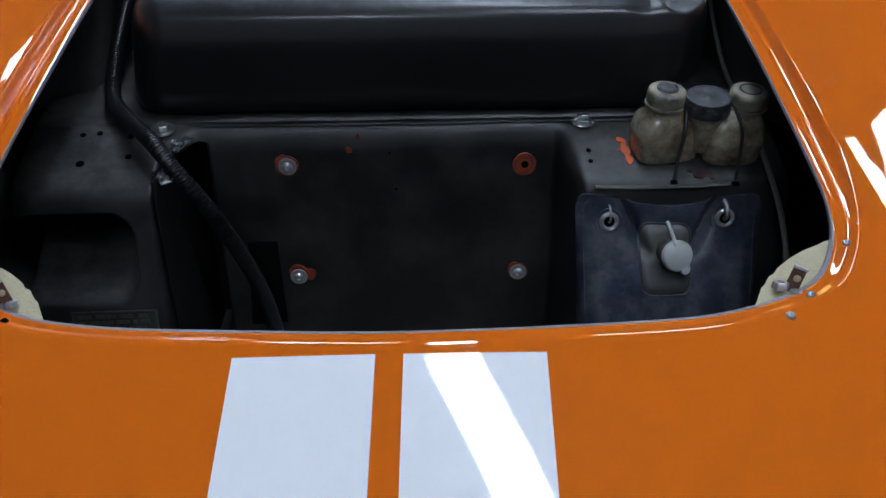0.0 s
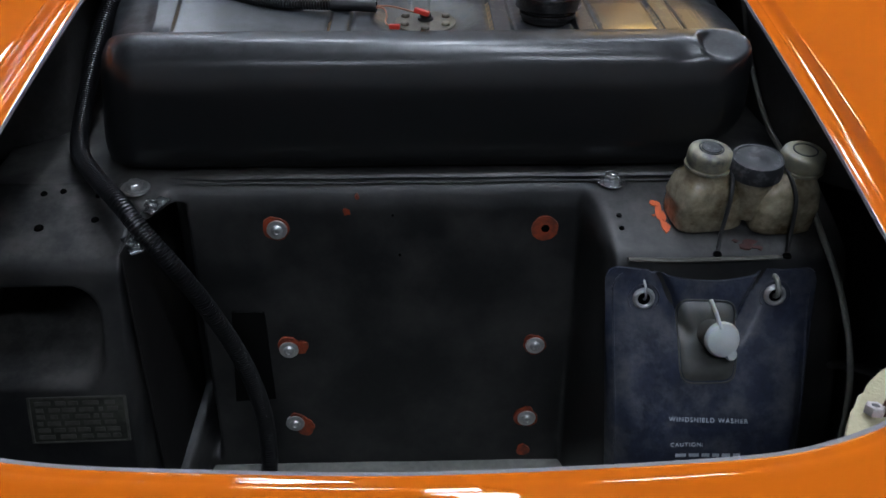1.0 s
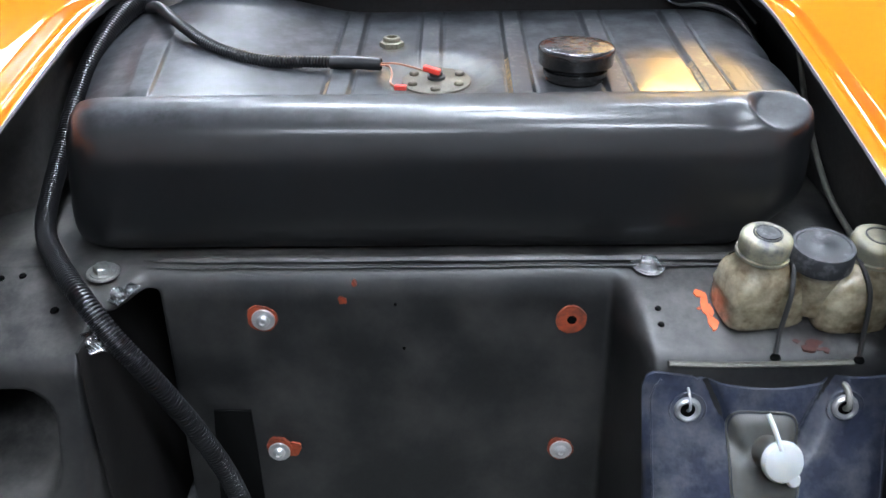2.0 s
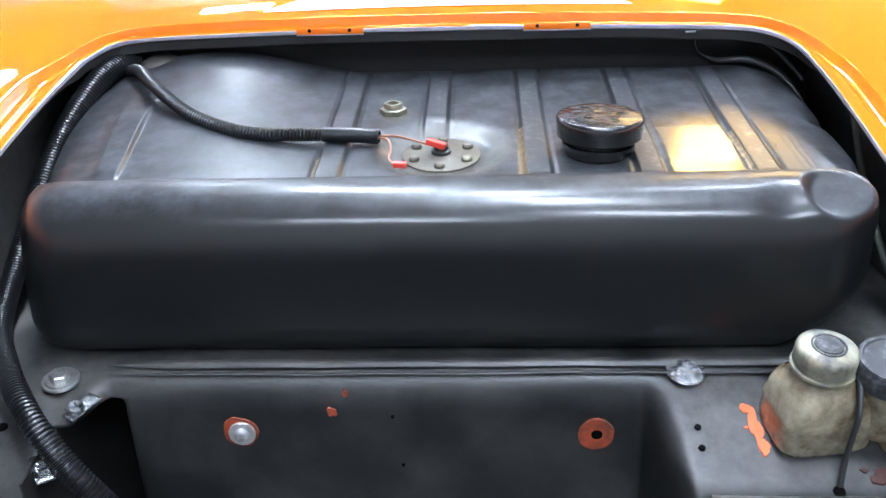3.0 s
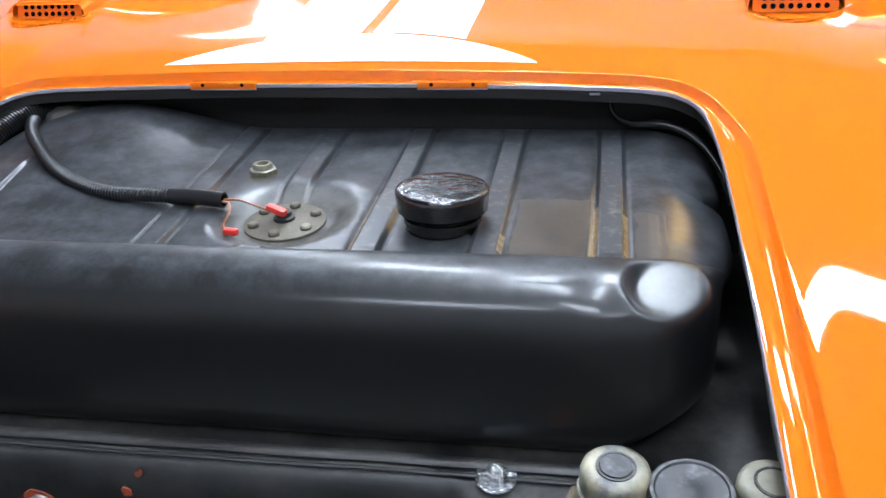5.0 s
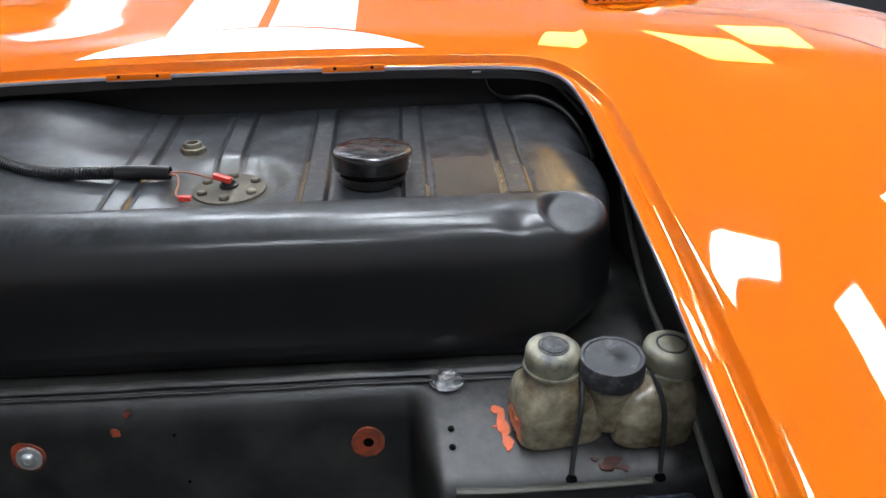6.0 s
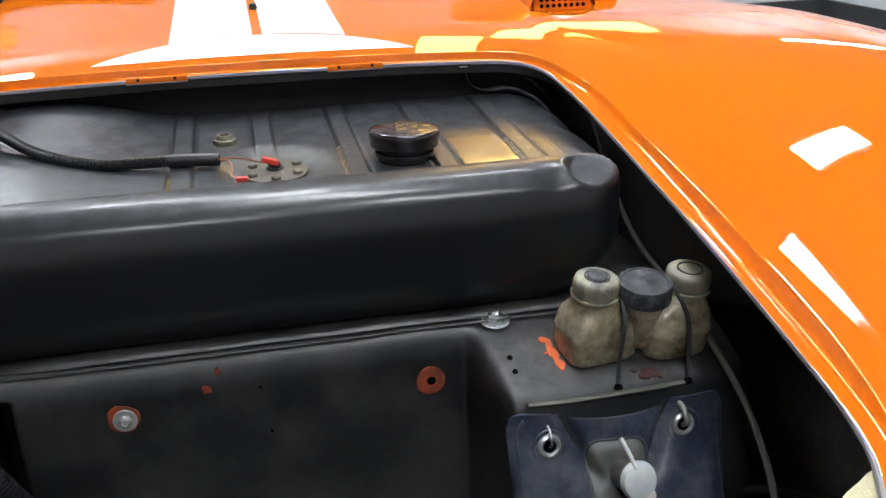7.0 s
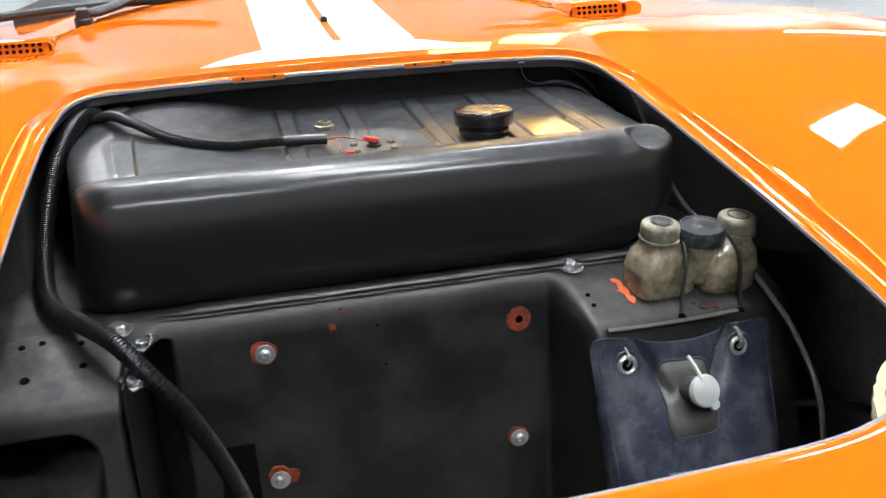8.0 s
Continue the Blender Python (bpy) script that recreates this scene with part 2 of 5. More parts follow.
def part(name, bm, material, parent, label="", smooth=True, angle=40):
    """One mesh, given in world metres, under a thing or a part."""
    ob = new(name, finish(name, bm, material, smooth, angle))
    ob.parent = parent
    top = parent
    while top.parent:
        top = top.parent
    # children of a part inherit its undone offset, so that only the thing's own place is taken back
    ob.matrix_parent_inverse = top.matrix_basis.inverted() if parent is top else Matrix.Identity(4)
    return tagged(ob, label)


def solo(name, bm, material, label, category, group="", kind="", smooth=True, angle=40):
    return tagged(new(name, finish(name, bm, material, smooth, angle)), label, category, group, kind)


def spline(pts, n):
    """n + 1 points along a smooth open curve through pts."""
    P = [Vector(p) for p in pts]
    P = [2 * P[0] - P[1]] + P + [2 * P[-1] - P[-2]]
    segs = len(P) - 3
    out = []
    for k in range(n + 1):
        u = k / n * segs
        i = min(int(u), segs - 1)
        t = u - i
        a, b, c, d = P[i:i + 4]
        out.append(0.5 * (2 * b + (c - a) * t + (2 * a - 5 * b + 4 * c - d) * t * t + (3 * b - a - 3 * c + d) * t ** 3))
    return out


def closed_spline(pts, n):
    P = [Vector(p) for p in pts]
    m = len(P)
    out = []
    for k in range(n):
        u = k / n * m
        i, t = int(u), u - int(u)
        a, b, c, d = P[(i - 1) % m], P[i % m], P[(i + 1) % m], P[(i + 2) % m]
        out.append(0.5 * (2 * b + (c - a) * t + (2 * a - 5 * b + 4 * c - d) * t * t + (3 * b - a - 3 * c + d) * t ** 3))
    return out


def even(pts, step):
    """Points at even steps along a polyline."""
    d = [0.0]
    for a, b in zip(pts, pts[1:]):
        d.append(d[-1] + (b - a).length)
    n = max(2, int(d[-1] / step))
    out, i = [], 0
    for k in range(n + 1):
        s = d[-1] * k / n
        while i < len(pts) - 2 and d[i + 1] < s:
            i += 1
        t = (s - d[i]) / max(1e-9, d[i + 1] - d[i])
        out.append(pts[i].lerp(pts[i + 1], t))
    return out


def tube_bm(pts, radius, sides=14, caps=True, squash=1.0):
    """A pipe along pts; radius is a number or a function of the point's index."""
    bm = bmesh.new()
    rings = []
    up = Vector((0.3, 0.2, 1)).normalized()
    for i, p in enumerate(pts):
        d = (pts[min(i + 1, len(pts) - 1)] - pts[max(i - 1, 0)]).normalized()
        a = d.cross(up)
        if a.length < 1e-4:
            a = d.cross(Vector((1, 0, 0)))
        a.normalize()
        b = a.cross(d)
        up = b
        r = radius(i) if callable(radius) else radius
        rings.append([bm.verts.new(p + a * r * math.cos(2 * math.pi * k / sides) + b * r * squash * math.sin(2 * math.pi * k / sides)) for k in range(sides)])
    for r, s in zip(rings, rings[1:]):
        for k in range(sides):
            bm.faces.new((r[k], r[(k + 1) % sides], s[(k + 1) % sides], s[k]))
    if caps:
        bm.faces.new(rings[0][::-1])
        bm.faces.new(rings[-1])
    return bm


def lathe_bm(profile, sides=32, m=None):
    """A turned shape about z from (radius, height) pairs, moved by m."""
    bm = bmesh.new()
    rings = []
    for r, z in profile:
        if r < 1e-6:
            rings.append([bm.verts.new((0, 0, z))])
        else:
            rings.append([bm.verts.new((r * math.cos(2 * math.pi * k / sides), r * math.sin(2 * math.pi * k / sides), z)) for k in range(sides)])
    for a, b in zip(rings, rings[1:]):
        if len(a) == len(b) == 1:
            continue
        for k in range(sides):
            q = (k + 1) % sides
            if len(a) == 1:
                bm.faces.new((a[0], b[k], b[q]))
            elif len(b) == 1:
                bm.faces.new((a[k], a[q], b[0]))
            else:
                bm.faces.new((a[k], a[q], b[q], b[k]))
    if m:
        bmesh.ops.transform(bm, matrix=m, verts=bm.verts[:])
    return bm


def box_bm(x0, x1, y0, y1, z0, z1, bevel=0.0, m=None):
    bm = bmesh.new()
    bmesh.ops.create_cube(bm, size=1, matrix=Matrix.Translation(((x0 + x1) / 2, (y0 + y1) / 2, (z0 + z1) / 2)) @ Matrix.Diagonal((x1 - x0, y1 - y0, z1 - z0, 1)))
    if bevel:
        bmesh.ops.bevel(bm, geom=bm.edges[:], offset=bevel, segments=2, affect="EDGES", profile=0.6)
    if m:
        bmesh.ops.transform(bm, matrix=m, verts=bm.verts[:])
    return bm


def smooth01(a, b, v):
    t = max(0.0, min(1.0, (v - a) / (b - a)))
    return t * t * (3 - 2 * t)


def hermite(xs, ys):
    """A smooth function through the points (xs, ys)."""
    n = len(xs)
    sl = [(ys[i + 1] - ys[i]) / (xs[i + 1] - xs[i]) for i in range(n - 1)]
    tg = [sl[0]] + [(sl[i - 1] + sl[i]) / 2 for i in range(1, n - 1)] + [sl[-1]]

    def f(v):
        v = max(xs[0], min(xs[-1], v))
        i = 0
        while i < n - 2 and xs[i + 1] < v:
            i += 1
        h = xs[i + 1] - xs[i]
        t = (v - xs[i]) / h
        return ((2 * t ** 3 - 3 * t * t + 1) * ys[i] + (t ** 3 - 2 * t * t + t) * h * tg[i]
                + (3 * t * t - 2 * t ** 3) * ys[i + 1] + (t ** 3 - t * t) * h * tg[i + 1])
    return f


def blob_bm(cx, cz, r, seed, wild=0.25, n=72, stretch=(1, 1)):
    """A ragged flat spot in the xz plane, its face just before y = 0."""
    bm = bmesh.new()
    ring = []
    for k in range(n):
        a = 2 * math.pi * k / n
        q = r * (1 + wild * (noise.noise(Vector((math.cos(a) * 0.9 + seed * 7.3, math.sin(a) * 0.9, seed * 1.7))) * 2 + 0.5 * noise.noise(Vector((math.cos(a) * 2.6, math.sin(a) * 2.6, seed * 3.1))) + 0.18 * noise.noise(Vector((math.cos(a) * 8, math.sin(a) * 8, seed * 5.3)))))
        ring.append((cx + q * math.cos(a) * stretch[0], cz + q * math.sin(a) * stretch[1]))
    back = [bm.verts.new((x, 0.004, z)) for x, z in ring]
    front = [bm.verts.new((x + (cx - x) * 0.04, -0.0005, z + (cz - z) * 0.04)) for x, z in ring]
    bm.faces.new(front)
    for k in range(n):
        bm.faces.new((back[k], back[(k + 1) % n], front[(k + 1) % n], front[k]))
    return bm


# ---- room ----
def room():
    def slab(name, label, cat, material, *b):
        solo(name, box_bm(*b), material, label, cat, kind="structure", smooth=False)
    slab("floor", "smooth grey painted concrete garage floor", "floor", CONCRETE, -4.2, 4.2, -4.2, 6.2, -0.1, 0.0)
    slab("wall_north", "plain light grey garage wall", "wall", WALLPAINT, -4.2, 4.2, 6.0, 6.2, 0, 3.2)
    slab("wall_south", "plain light grey garage wall", "wall", WALLPAINT, -4.2, 4.2, -4.2, -4.0, 0, 3.2)
    slab("wall_west", "plain light grey garage wall", "wall", WALLPAINT, -4.2, -4.0, -4.0, 6.0, 0, 3.2)
    slab("wall_east", "plain light grey garage wall", "wall", WALLPAINT, 4.0, 4.2, -4.0, 6.0, 0, 3.2)
    slab("baseboard_north", "dark grey painted wall base", "baseboard", DARKTRIM, -4.0, 3.97, 5.97, 6.0, 0, 0.24)
    slab("baseboard_east", "dark grey painted wall base", "baseboard", DARKTRIM, 3.97, 4.0, -4.0, 6.0, 0, 0.24)
    slab("ceiling", "plain dark grey garage ceiling", "ceiling", CEILPAINT, -4.2, 4.2, -4.2, 6.2, 3.2, 3.3)
    first = thing("ceiling_light", (0, 0, 3.2), "long white fluorescent ceiling light with bright diffuser", "ceiling light", "ceiling lights")
    part("frame", box_bm(-0.12, 0.12, -0.48, 0.48, 3.12, 3.2, 0.006), DARKTRIM, first)
    part("diffuser", box_bm(-0.10, 0.10, -0.45, 0.45, 3.10, 3.118, 0.004), LAMP, first)
    placed = [pose(x, y, 3.2, 0, 0, turn) @ Matrix.Diagonal((1, length, 1, 1)) for x, y, turn, length in LIGHTS]
    # the copies include the unseen fill lamps of LIGHTS
    for m in placed[1:]:
        copy_thing(first, m)
    first.matrix_basis = placed[0]


# place, turn and length against the full fitting; fifth to seventh are added, unseen, as fill
LIGHTS = [(1.02, 2.74, 90, 0.6), (0.10, 2.05, 0, 1), (0.27, 0.80, 24, 1), (-0.50, 3.25, 45, 1), (0.75, -0.95, 45, 1), (-0.4, -1.9, 45, 1),
          (3.3, 5.2, 45, 1), (-1.55, 5.5, 90, 0.5)]
room()

# ---- car body ----
car = thing("sports_car", (0, 0.9, 0.0), "glossy orange fibreglass sports car with white stripes, front lid removed", "car")

mid_z = hermite([-0.6, -0.3, 0.0, 0.2, 0.35, 0.46, 0.52, 0.56, 0.75, 1.0, 1.38, 1.47, 1.60, 1.75, 2.0],
                [0.12, 0.33, 0.485, 0.571, 0.6285, 0.6680, 0.6888, 0.7018, 0.7480, 0.795, 0.866, 0.880, 0.890, 0.902, 0.925])
crest_z = hermite([-0.6, -0.2, 0.2, 0.5, 0.8, 1.1, 1.35, 1.6, 2.0], [0.05, 0.40, 0.62, 0.735, 0.835, 0.890, 0.898, 0.885, 0.88])


def axis_x(y):
    return -0.02 + (y - 0.55) * 0.025


def body_z(x, y):
    a = abs(x - axis_x(y))
    zc = mid_z(y) - 0.010 * min(a / 0.38, 1.0) ** 2
    if a > 0.38:
        rise = crest_z(y) - zc
        q = min(1.0, (a - 0.38) / 0.32)
        # hollow by the lip, then a long convex swell
        zc += rise * 1.925 * (0.3 * q + 3.5 * q * q if q < 0.1 else 0.065 + (q - 0.1) - 0.55 * (q - 0.1) ** 2)
    if a > 0.66:
        zc -= 1.9 * (a - 0.66) ** 2
    # a three-cornered hollow runs down in front of each vent
    for xv, yv in ((0.469, 1.612), (-0.467, 1.640)):
        v = y - yv
        if -0.09 < v < 0.02:
            wide = 0.056 * max(0.02, min(1.0, 1 + v / 0.085))
            zc -= 0.0075 * smooth01(-0.085, -0.015, v) * (1 - smooth01(0.004, 0.016, v)) * (1 - smooth01(0.72, 1.0, abs(x - xv) / wide))
    return zc


def rim_z(x, y):
    return 0.709 + (y - 0.594) * 0.1888 - 0.008 * (x / 0.37) ** 2 - 0.0040 * (1 - smooth01(0.60, 0.72, y))


RIM = closed_spline([(x, y, 0) for x, y in (
    (0, .5705), (.15, .5765), (.235, .5875), (.306, .617), (.337, .659), (.351, .71), (.357, .80), (.361, .95), (.361, 1.10), (.359, 1.23),
    (.355, 1.295), (.348, 1.338), (.333, 1.363), (.306, 1.3755), (.24, 1.3795), (0, 1.380), (-.24, 1.382), (-.312, 1.382), (-.346, 1.373), (-.365, 1.345), (-.372, 1.31),
    (-.379, 1.24), (-.383, 1.1), (-.384, .95), (-.382, .80), (-.375, .71), (-.357, .654), (-.317, .608), (-.244, .5855), (-.12, .5745))], 320)
NR = len(RIM)


def rim_normal(k):
    d = RIM[(k + 1) % NR] - RIM[(k - 1) % NR]
    return Vector((d.y, -d.x, 0)).normalized()


def outer_point(k):
    c = Vector((-0.01, 0.95, 0))
    d = (RIM[k] - c).normalized()
    s = min(1.02 / max(1e-6, abs(d.x)), (1.25 / d.y) if d.y > 1e-6 else 1e9, (1.5 / -d.y) if d.y < -1e-6 else 1e9)
    return c + d * s


def lip_offset(k, o):
    """The lip and its channel are narrower along the back and the front."""
    y = RIM[k].y
    side = (min(o, 0.0066) * 1.65 + max(0.0, o - 0.0066) * 0.66) * (0.72 + 0.28 * smooth01(0.62, 0.80, y))
    back = min(o, 0.0066) * 0.62 + max(0.0, o - 0.0066) * 0.26
    return side + (back - side) * smooth01(1.26, 1.36, y)


def shell_rows(drop=0.0):
    rows = []
    # offset from the opening, share of the body's height, and the rolled lip and groove
    # a flat lip, a hollow channel that steepens, and a tight round on to the body
    for o, w, h in ((0.0, 0.0, -0.0010), (0.0010, 0.0, -0.0003), (0.0022, 0.0, 0.0), (0.0045, 0.0, 0.0001), (0.0062, 0.0, -0.0001), (0.0073, 0.0, -0.0006), (0.0088, 0.0, -0.0013), (0.0108, 0.01, -0.0017),
                    (0.0135, 0.06, -0.0015), (0.0165, 0.19, -0.0011), (0.0195, 0.41, -0.0006), (0.0222, 0.69, -0.0002), (0.0241, 0.89, 0.0), (0.0252, 0.97, 0.0), (0.0264, 1.0, 0.0), (0.0300, 1.0, 0.0)):
        row = []
        for k in range(NR):
            p = RIM[k] + rim_normal(k) * lip_offset(k, o)
            # along the front the lip rolls into the body with no channel
            front = 1 - smooth01(0.60, 0.74, RIM[k].y)
            share = w + (smooth01(0.003, 0.030, o) - w) * front
            z = rim_z(RIM[k].x, RIM[k].y) * (1 - share) + body_z(p.x, p.y) * share
            row.append(Vector((p.x, p.y, z + h * (1 - front * (0.35 if o < 0.002 else 1.0)) - drop)))
        rows.append(row)
    base = [RIM[k] + rim_normal(k) * lip_offset(k, 0.0300) for k in range(NR)]
    for i in range(1, 61):
        s = (i / 60) ** 1.25
        row = []
        for k in range(NR):
            p = base[k].lerp(outer_point(k), s)
            row.append(Vector((p.x, p.y, body_z(p.x, p.y) - drop)))
        rows.append(row)
    return rows


SHELL = [p for r in shell_rows() for p in r]


def shell_z(x, y):
    """The height of the lip or body at a place."""
    return min(SHELL, key=lambda p: (p.x - x) ** 2 + (p.y - y) ** 2).z


part("body_panel", grid_bm(shell_rows(), close_u=True), ORANGE, car, "glossy orange painted fibreglass", angle=None)
part("inner_skin", grid_bm(shell_rows(0.006), close_u=True), SKIN, car, "matt black underside", angle=None)
edge_rows = []
for o, f, dz in ((0.0006, 0.0, -0.0008), (-0.0008, -0.0030, -0.0014), (-0.0012, -0.0042, -0.0030), (-0.0012, -0.0042, -0.0046), (0.0006, 0.0, -0.0052)):
    row = []
    for k in range(NR):
        # the cut is bevelled wider along the front
        front = 1 - smooth01(0.60, 0.74, RIM[k].y)
        p = RIM[k] + rim_normal(k) * (o + f * front)
        row.append(Vector((p.x, p.y, rim_z(RIM[k].x, RIM[k].y) + dz)))
    edge_rows.append(row)
part("lid_opening_edge", grid_bm(edge_rows, close_u=True), FIBRE, car, "raw grey cut fibreglass edge")
# the shell is folded down behind the cut along the back
back = [k for k in range(NR) if RIM[k].y > 1.25]
fold = []
for o, dz in ((0.0004, -0.0046), (0.0004, -0.0150), (0.0030, -0.0165), (0.0045, -0.0150), (0.0045, -0.0046)):
    fold.append([RIM[k] + rim_normal(k) * o + Vector((0, 0, rim_z(RIM[k].x, RIM[k].y) - 0.0046 + (dz + 0.0046) * (0.15 + 0.85 * smooth01(1.25, 1.36, RIM[k].y)) + 0.0012 * noise.noise(Vector((k * 0.21, dz * 300, 4))))) for k in back])
part("folded_flange", grid_bm(fold), mat("black_flange_paint", (0.006, 0.0055, 0.0055), rough=0.6, spread=0.45, scale=50, fine=300, bump=0.3, depth=0.001), car, "scuffed black folded flange")


def draped(x0, x1, y0, y1, lift=0.0009, nx=14, ny=40, left=None, right=None):
    """A sheet of paint lying on the body between two edges."""
    rows = []
    for j in range(ny + 1):
        y = y0 + (y1 - y0) * j / ny
        a = left(y) if left else x0
        b = right(y) if right else x1
        rows.append([Vector((a + (b - a) * i / nx, y, body_z(a + (b - a) * i / nx, y) + lift)) for i in range(nx + 1)])
    return grid_bm(rows)


for a, b in ((-0.1115, -0.0100), (0.0100, 0.1120)):
    part("stripe", draped(0, 0, -0.35, 0.5475, left=lambda y, a=a: axis_x(y) + a, right=lambda y, b=b: axis_x(y) + b), WHITE, car, "white painted stripe")
ARC = lambda x: 1.4085 + 0.083 * (1 - (x / 0.196) ** 2) ** 0.9 if abs(x) < 0.196 else 1.4085
for a, b in ((-0.1115, -0.0065), (0.0065, 0.1120)):
    rows = []
    for j in range(41):
        t = j / 40
        row = []
        for i in range(15):
            x = a + (b - a) * i / 14
            y = ARC(x) + 0.0046 + (2.00 - ARC(x)) * t
            row.append(Vector((x + 0.004, y, body_z(x, y) + 0.0007)))
        rows.append(row)
    part("stripe", grid_bm(rows), WHITE, car, "white painted stripe")
rows = []
for j in range(13):
    row = []
    for i in range(61):
        x = -0.1955 + 0.391 * i / 60
        y0 = 1.4085
        y = y0 + (ARC(x) - y0) * j / 12
        row.append(Vector((x, y, body_z(x, y) + 0.0009)))
    rows.append(row)
part("white_arc", grid_bm(rows), WHITE, car, "white painted arc behind the lid opening")

# shut line on the wing, a dark strip standing in for its shaded gap
line = spline([(0.50, 1.52, 0), (0.52, 1.48, 0), (0.57, 1.41, 0), (0.605, 1.29, 0), (0.62, 1.20, 0), (0.625, 1.10, 0), (0.625, 0.9, 0)], 80)
part("shut_line", grid_bm([[Vector((p.x + d, p.y + d, body_z(p.x + d, p.y + d) + 0.0004)) for p in line] for d in (-0.0008, 0.0008)]), DARKSEAM, car, "thin shut line of the wing panel")

# hinge tabs at the back of the opening, with two screw holes each
for x0, x1 in ((-0.155, -0.085), (0.081, 0.150)):
    z = rim_z(0, 1.379)
    tab = part("hinge_tab", box_bm(x0, x1, 1.3768, 1.386, z - 0.0056, z + 0.0010, 0.0008), ORANGE, car)
    part("tab_edge", box_bm(x0, x1, 1.3770, 1.3800, z - 0.0068, z - 0.0057), FIBRE, tab, "raw cut edge")
    for x in (x0 + 0.014, x1 - 0.014):
        part("screw_hole", lathe_bm([(0, 0.0012), (0.0019, 0.0012), (0.002, 0.0)], 12, pose(x, 1.3770, z - 0.0015, 90, 0, 0)), VOID, tab)

z = rim_z(0.252, 1.378)
part("edge_chip", box_bm(0.247, 0.257, 1.3765, 1.3795, z - 0.0085, z - 0.0066, 0.0007), FIBRE, car, "chipped raw fibreglass")

# ---- compartment tub ----
PROF_A = [(1.425, .664), (1.12, .664), (1.050, .664), (1.035, .663), (1.027, .656), (1.0215, .640), (1.0204, .622), (1.0198, .590), (1.0192, .550), (1.0185, .50), (1.016, .40), (1.013, .285)]
PROF_B = [(1.425, .664), (1.12, .664), (1.050, .664), (1.035, .662), (1.010, .655), (.955, .637), (.935, .624), (.9255, .593), (.914, .556), (.903, .52), (.876, .42), (.845, .285)]
PROF_C = [(1.425, .664), (1.30, .664), (1.22, .664), (1.20, .655), (1.19, .62), (1.18, .58), (1.17, .54), (1.167, .51), (1.163, .48), (1.16, .45), (1.15, .38), (1.14, .285)]


def dense(prof, n=16):
    return [Vector((0, y, z)) for y, z in ((p.x, p.y) for p in spline([(a, b, 0) for a, b in prof], n * (len(prof) - 1)))]


DA, DB, DC = dense(PROF_A), dense(PROF_B), dense(PROF_C)


def face_y(z):
    """The front face of the side boxes."""
    pts = [(p.z, p.y) for p in DB if p.y < 0.95][::-1]
    return float(np.interp(z, [a for a, _ in pts], [b for _, b in pts]))


def pocket(x, z):
    """How deep the glove pocket of one side box goes in."""
    e = min(x + 0.50, -0.322 - x)
    f = min(z - 0.505, 0.606 - z)
    r = 0.03
    inside = min(e, f) if max(e, f) > r or min(e, f) < 0 else r - math.hypot(max(0, r - e), max(0, r - f))
    return 0.10 * smooth01(0.0, 0.012, inside) * (0.25 + 0.75 * smooth01(0.50, 0.565, z))


def tub():
    rows = []
    for i in range(341):
        x = -0.52 + 1.04 * i / 340
        wl = 1 - smooth01(-0.284, -0.262, x) if x < 0 else smooth01(0.158, 0.186, x)
        wc = 1 - smooth01(-0.475, -0.455, x) if x < 0 else smooth01(0.412, 0.436, x)
        row = []
        for a, b, c in zip(DA, DB, DC):
            p = a.lerp(b, wl).lerp(c, wc)
            y = p.y
            if x < -0.3 and p.z < 0.625:
                y += pocket(x, p.z)
            # slot in the side box; its lower part is cut only to draw shade
            if -0.300 < x < -0.250 and p.z < 0.66:
                y += max(0.0, 1.13 - y) * smooth01(-0.2975, -0.2935, x) * (1 - smooth01(-0.258, -0.253, x)) * smooth01(0.300, 0.308, p.z + (x + 0.25) * 0.6 + 0.012 * noise.noise(Vector((x * 60, 2, 2)))) * (1 - smooth01(0.640, 0.648, p.z))
            n = 0.0012 * noise.noise(Vector((x * 14, p.y * 14, p.z * 14)))
            row.append(Vector((x, y + n, p.z + n)))
        rows.append(row)
    return grid_bm(rows)


part("tub", tub(), TUB, car, "dusty black moulded compartment tub", angle=None)
# a black sheet stands in for the shade inside the open side box
part("cavity_shade_sheet", box_bm(-0.2935, -0.2915, 0.925, 1.125, 0.292, 0.646), SKIN, car, "dark sheet put in for the shade inside the side box")
part("rear_bulkhead", box_bm(-0.55, 0.55, 1.425, 1.435, 0.25, 0.85, 0.002), mat("black_bulkhead", (0.019, 0.0175, 0.0178), rough=0.7, specular=0.25, spread=0.3, scale=14, fine=200, bump=0.2), car, "matt black bulkhead")
for x in (-0.53, 0.52):
    rows = [[Vector((x + dx, 0.45 + 0.98 * j / 20, 0.2 if k == 0 else body_z(x, 0.45 + 0.98 * j / 20) - 0.012)) for j in range(21)] for dx, k in ((0, 0), (0, 1), (0.01, 1), (0.01, 0))]
    part("inner_wing", grid_bm(rows), INNER, car, "dusty inner wing panel in a grey raised for missing light")
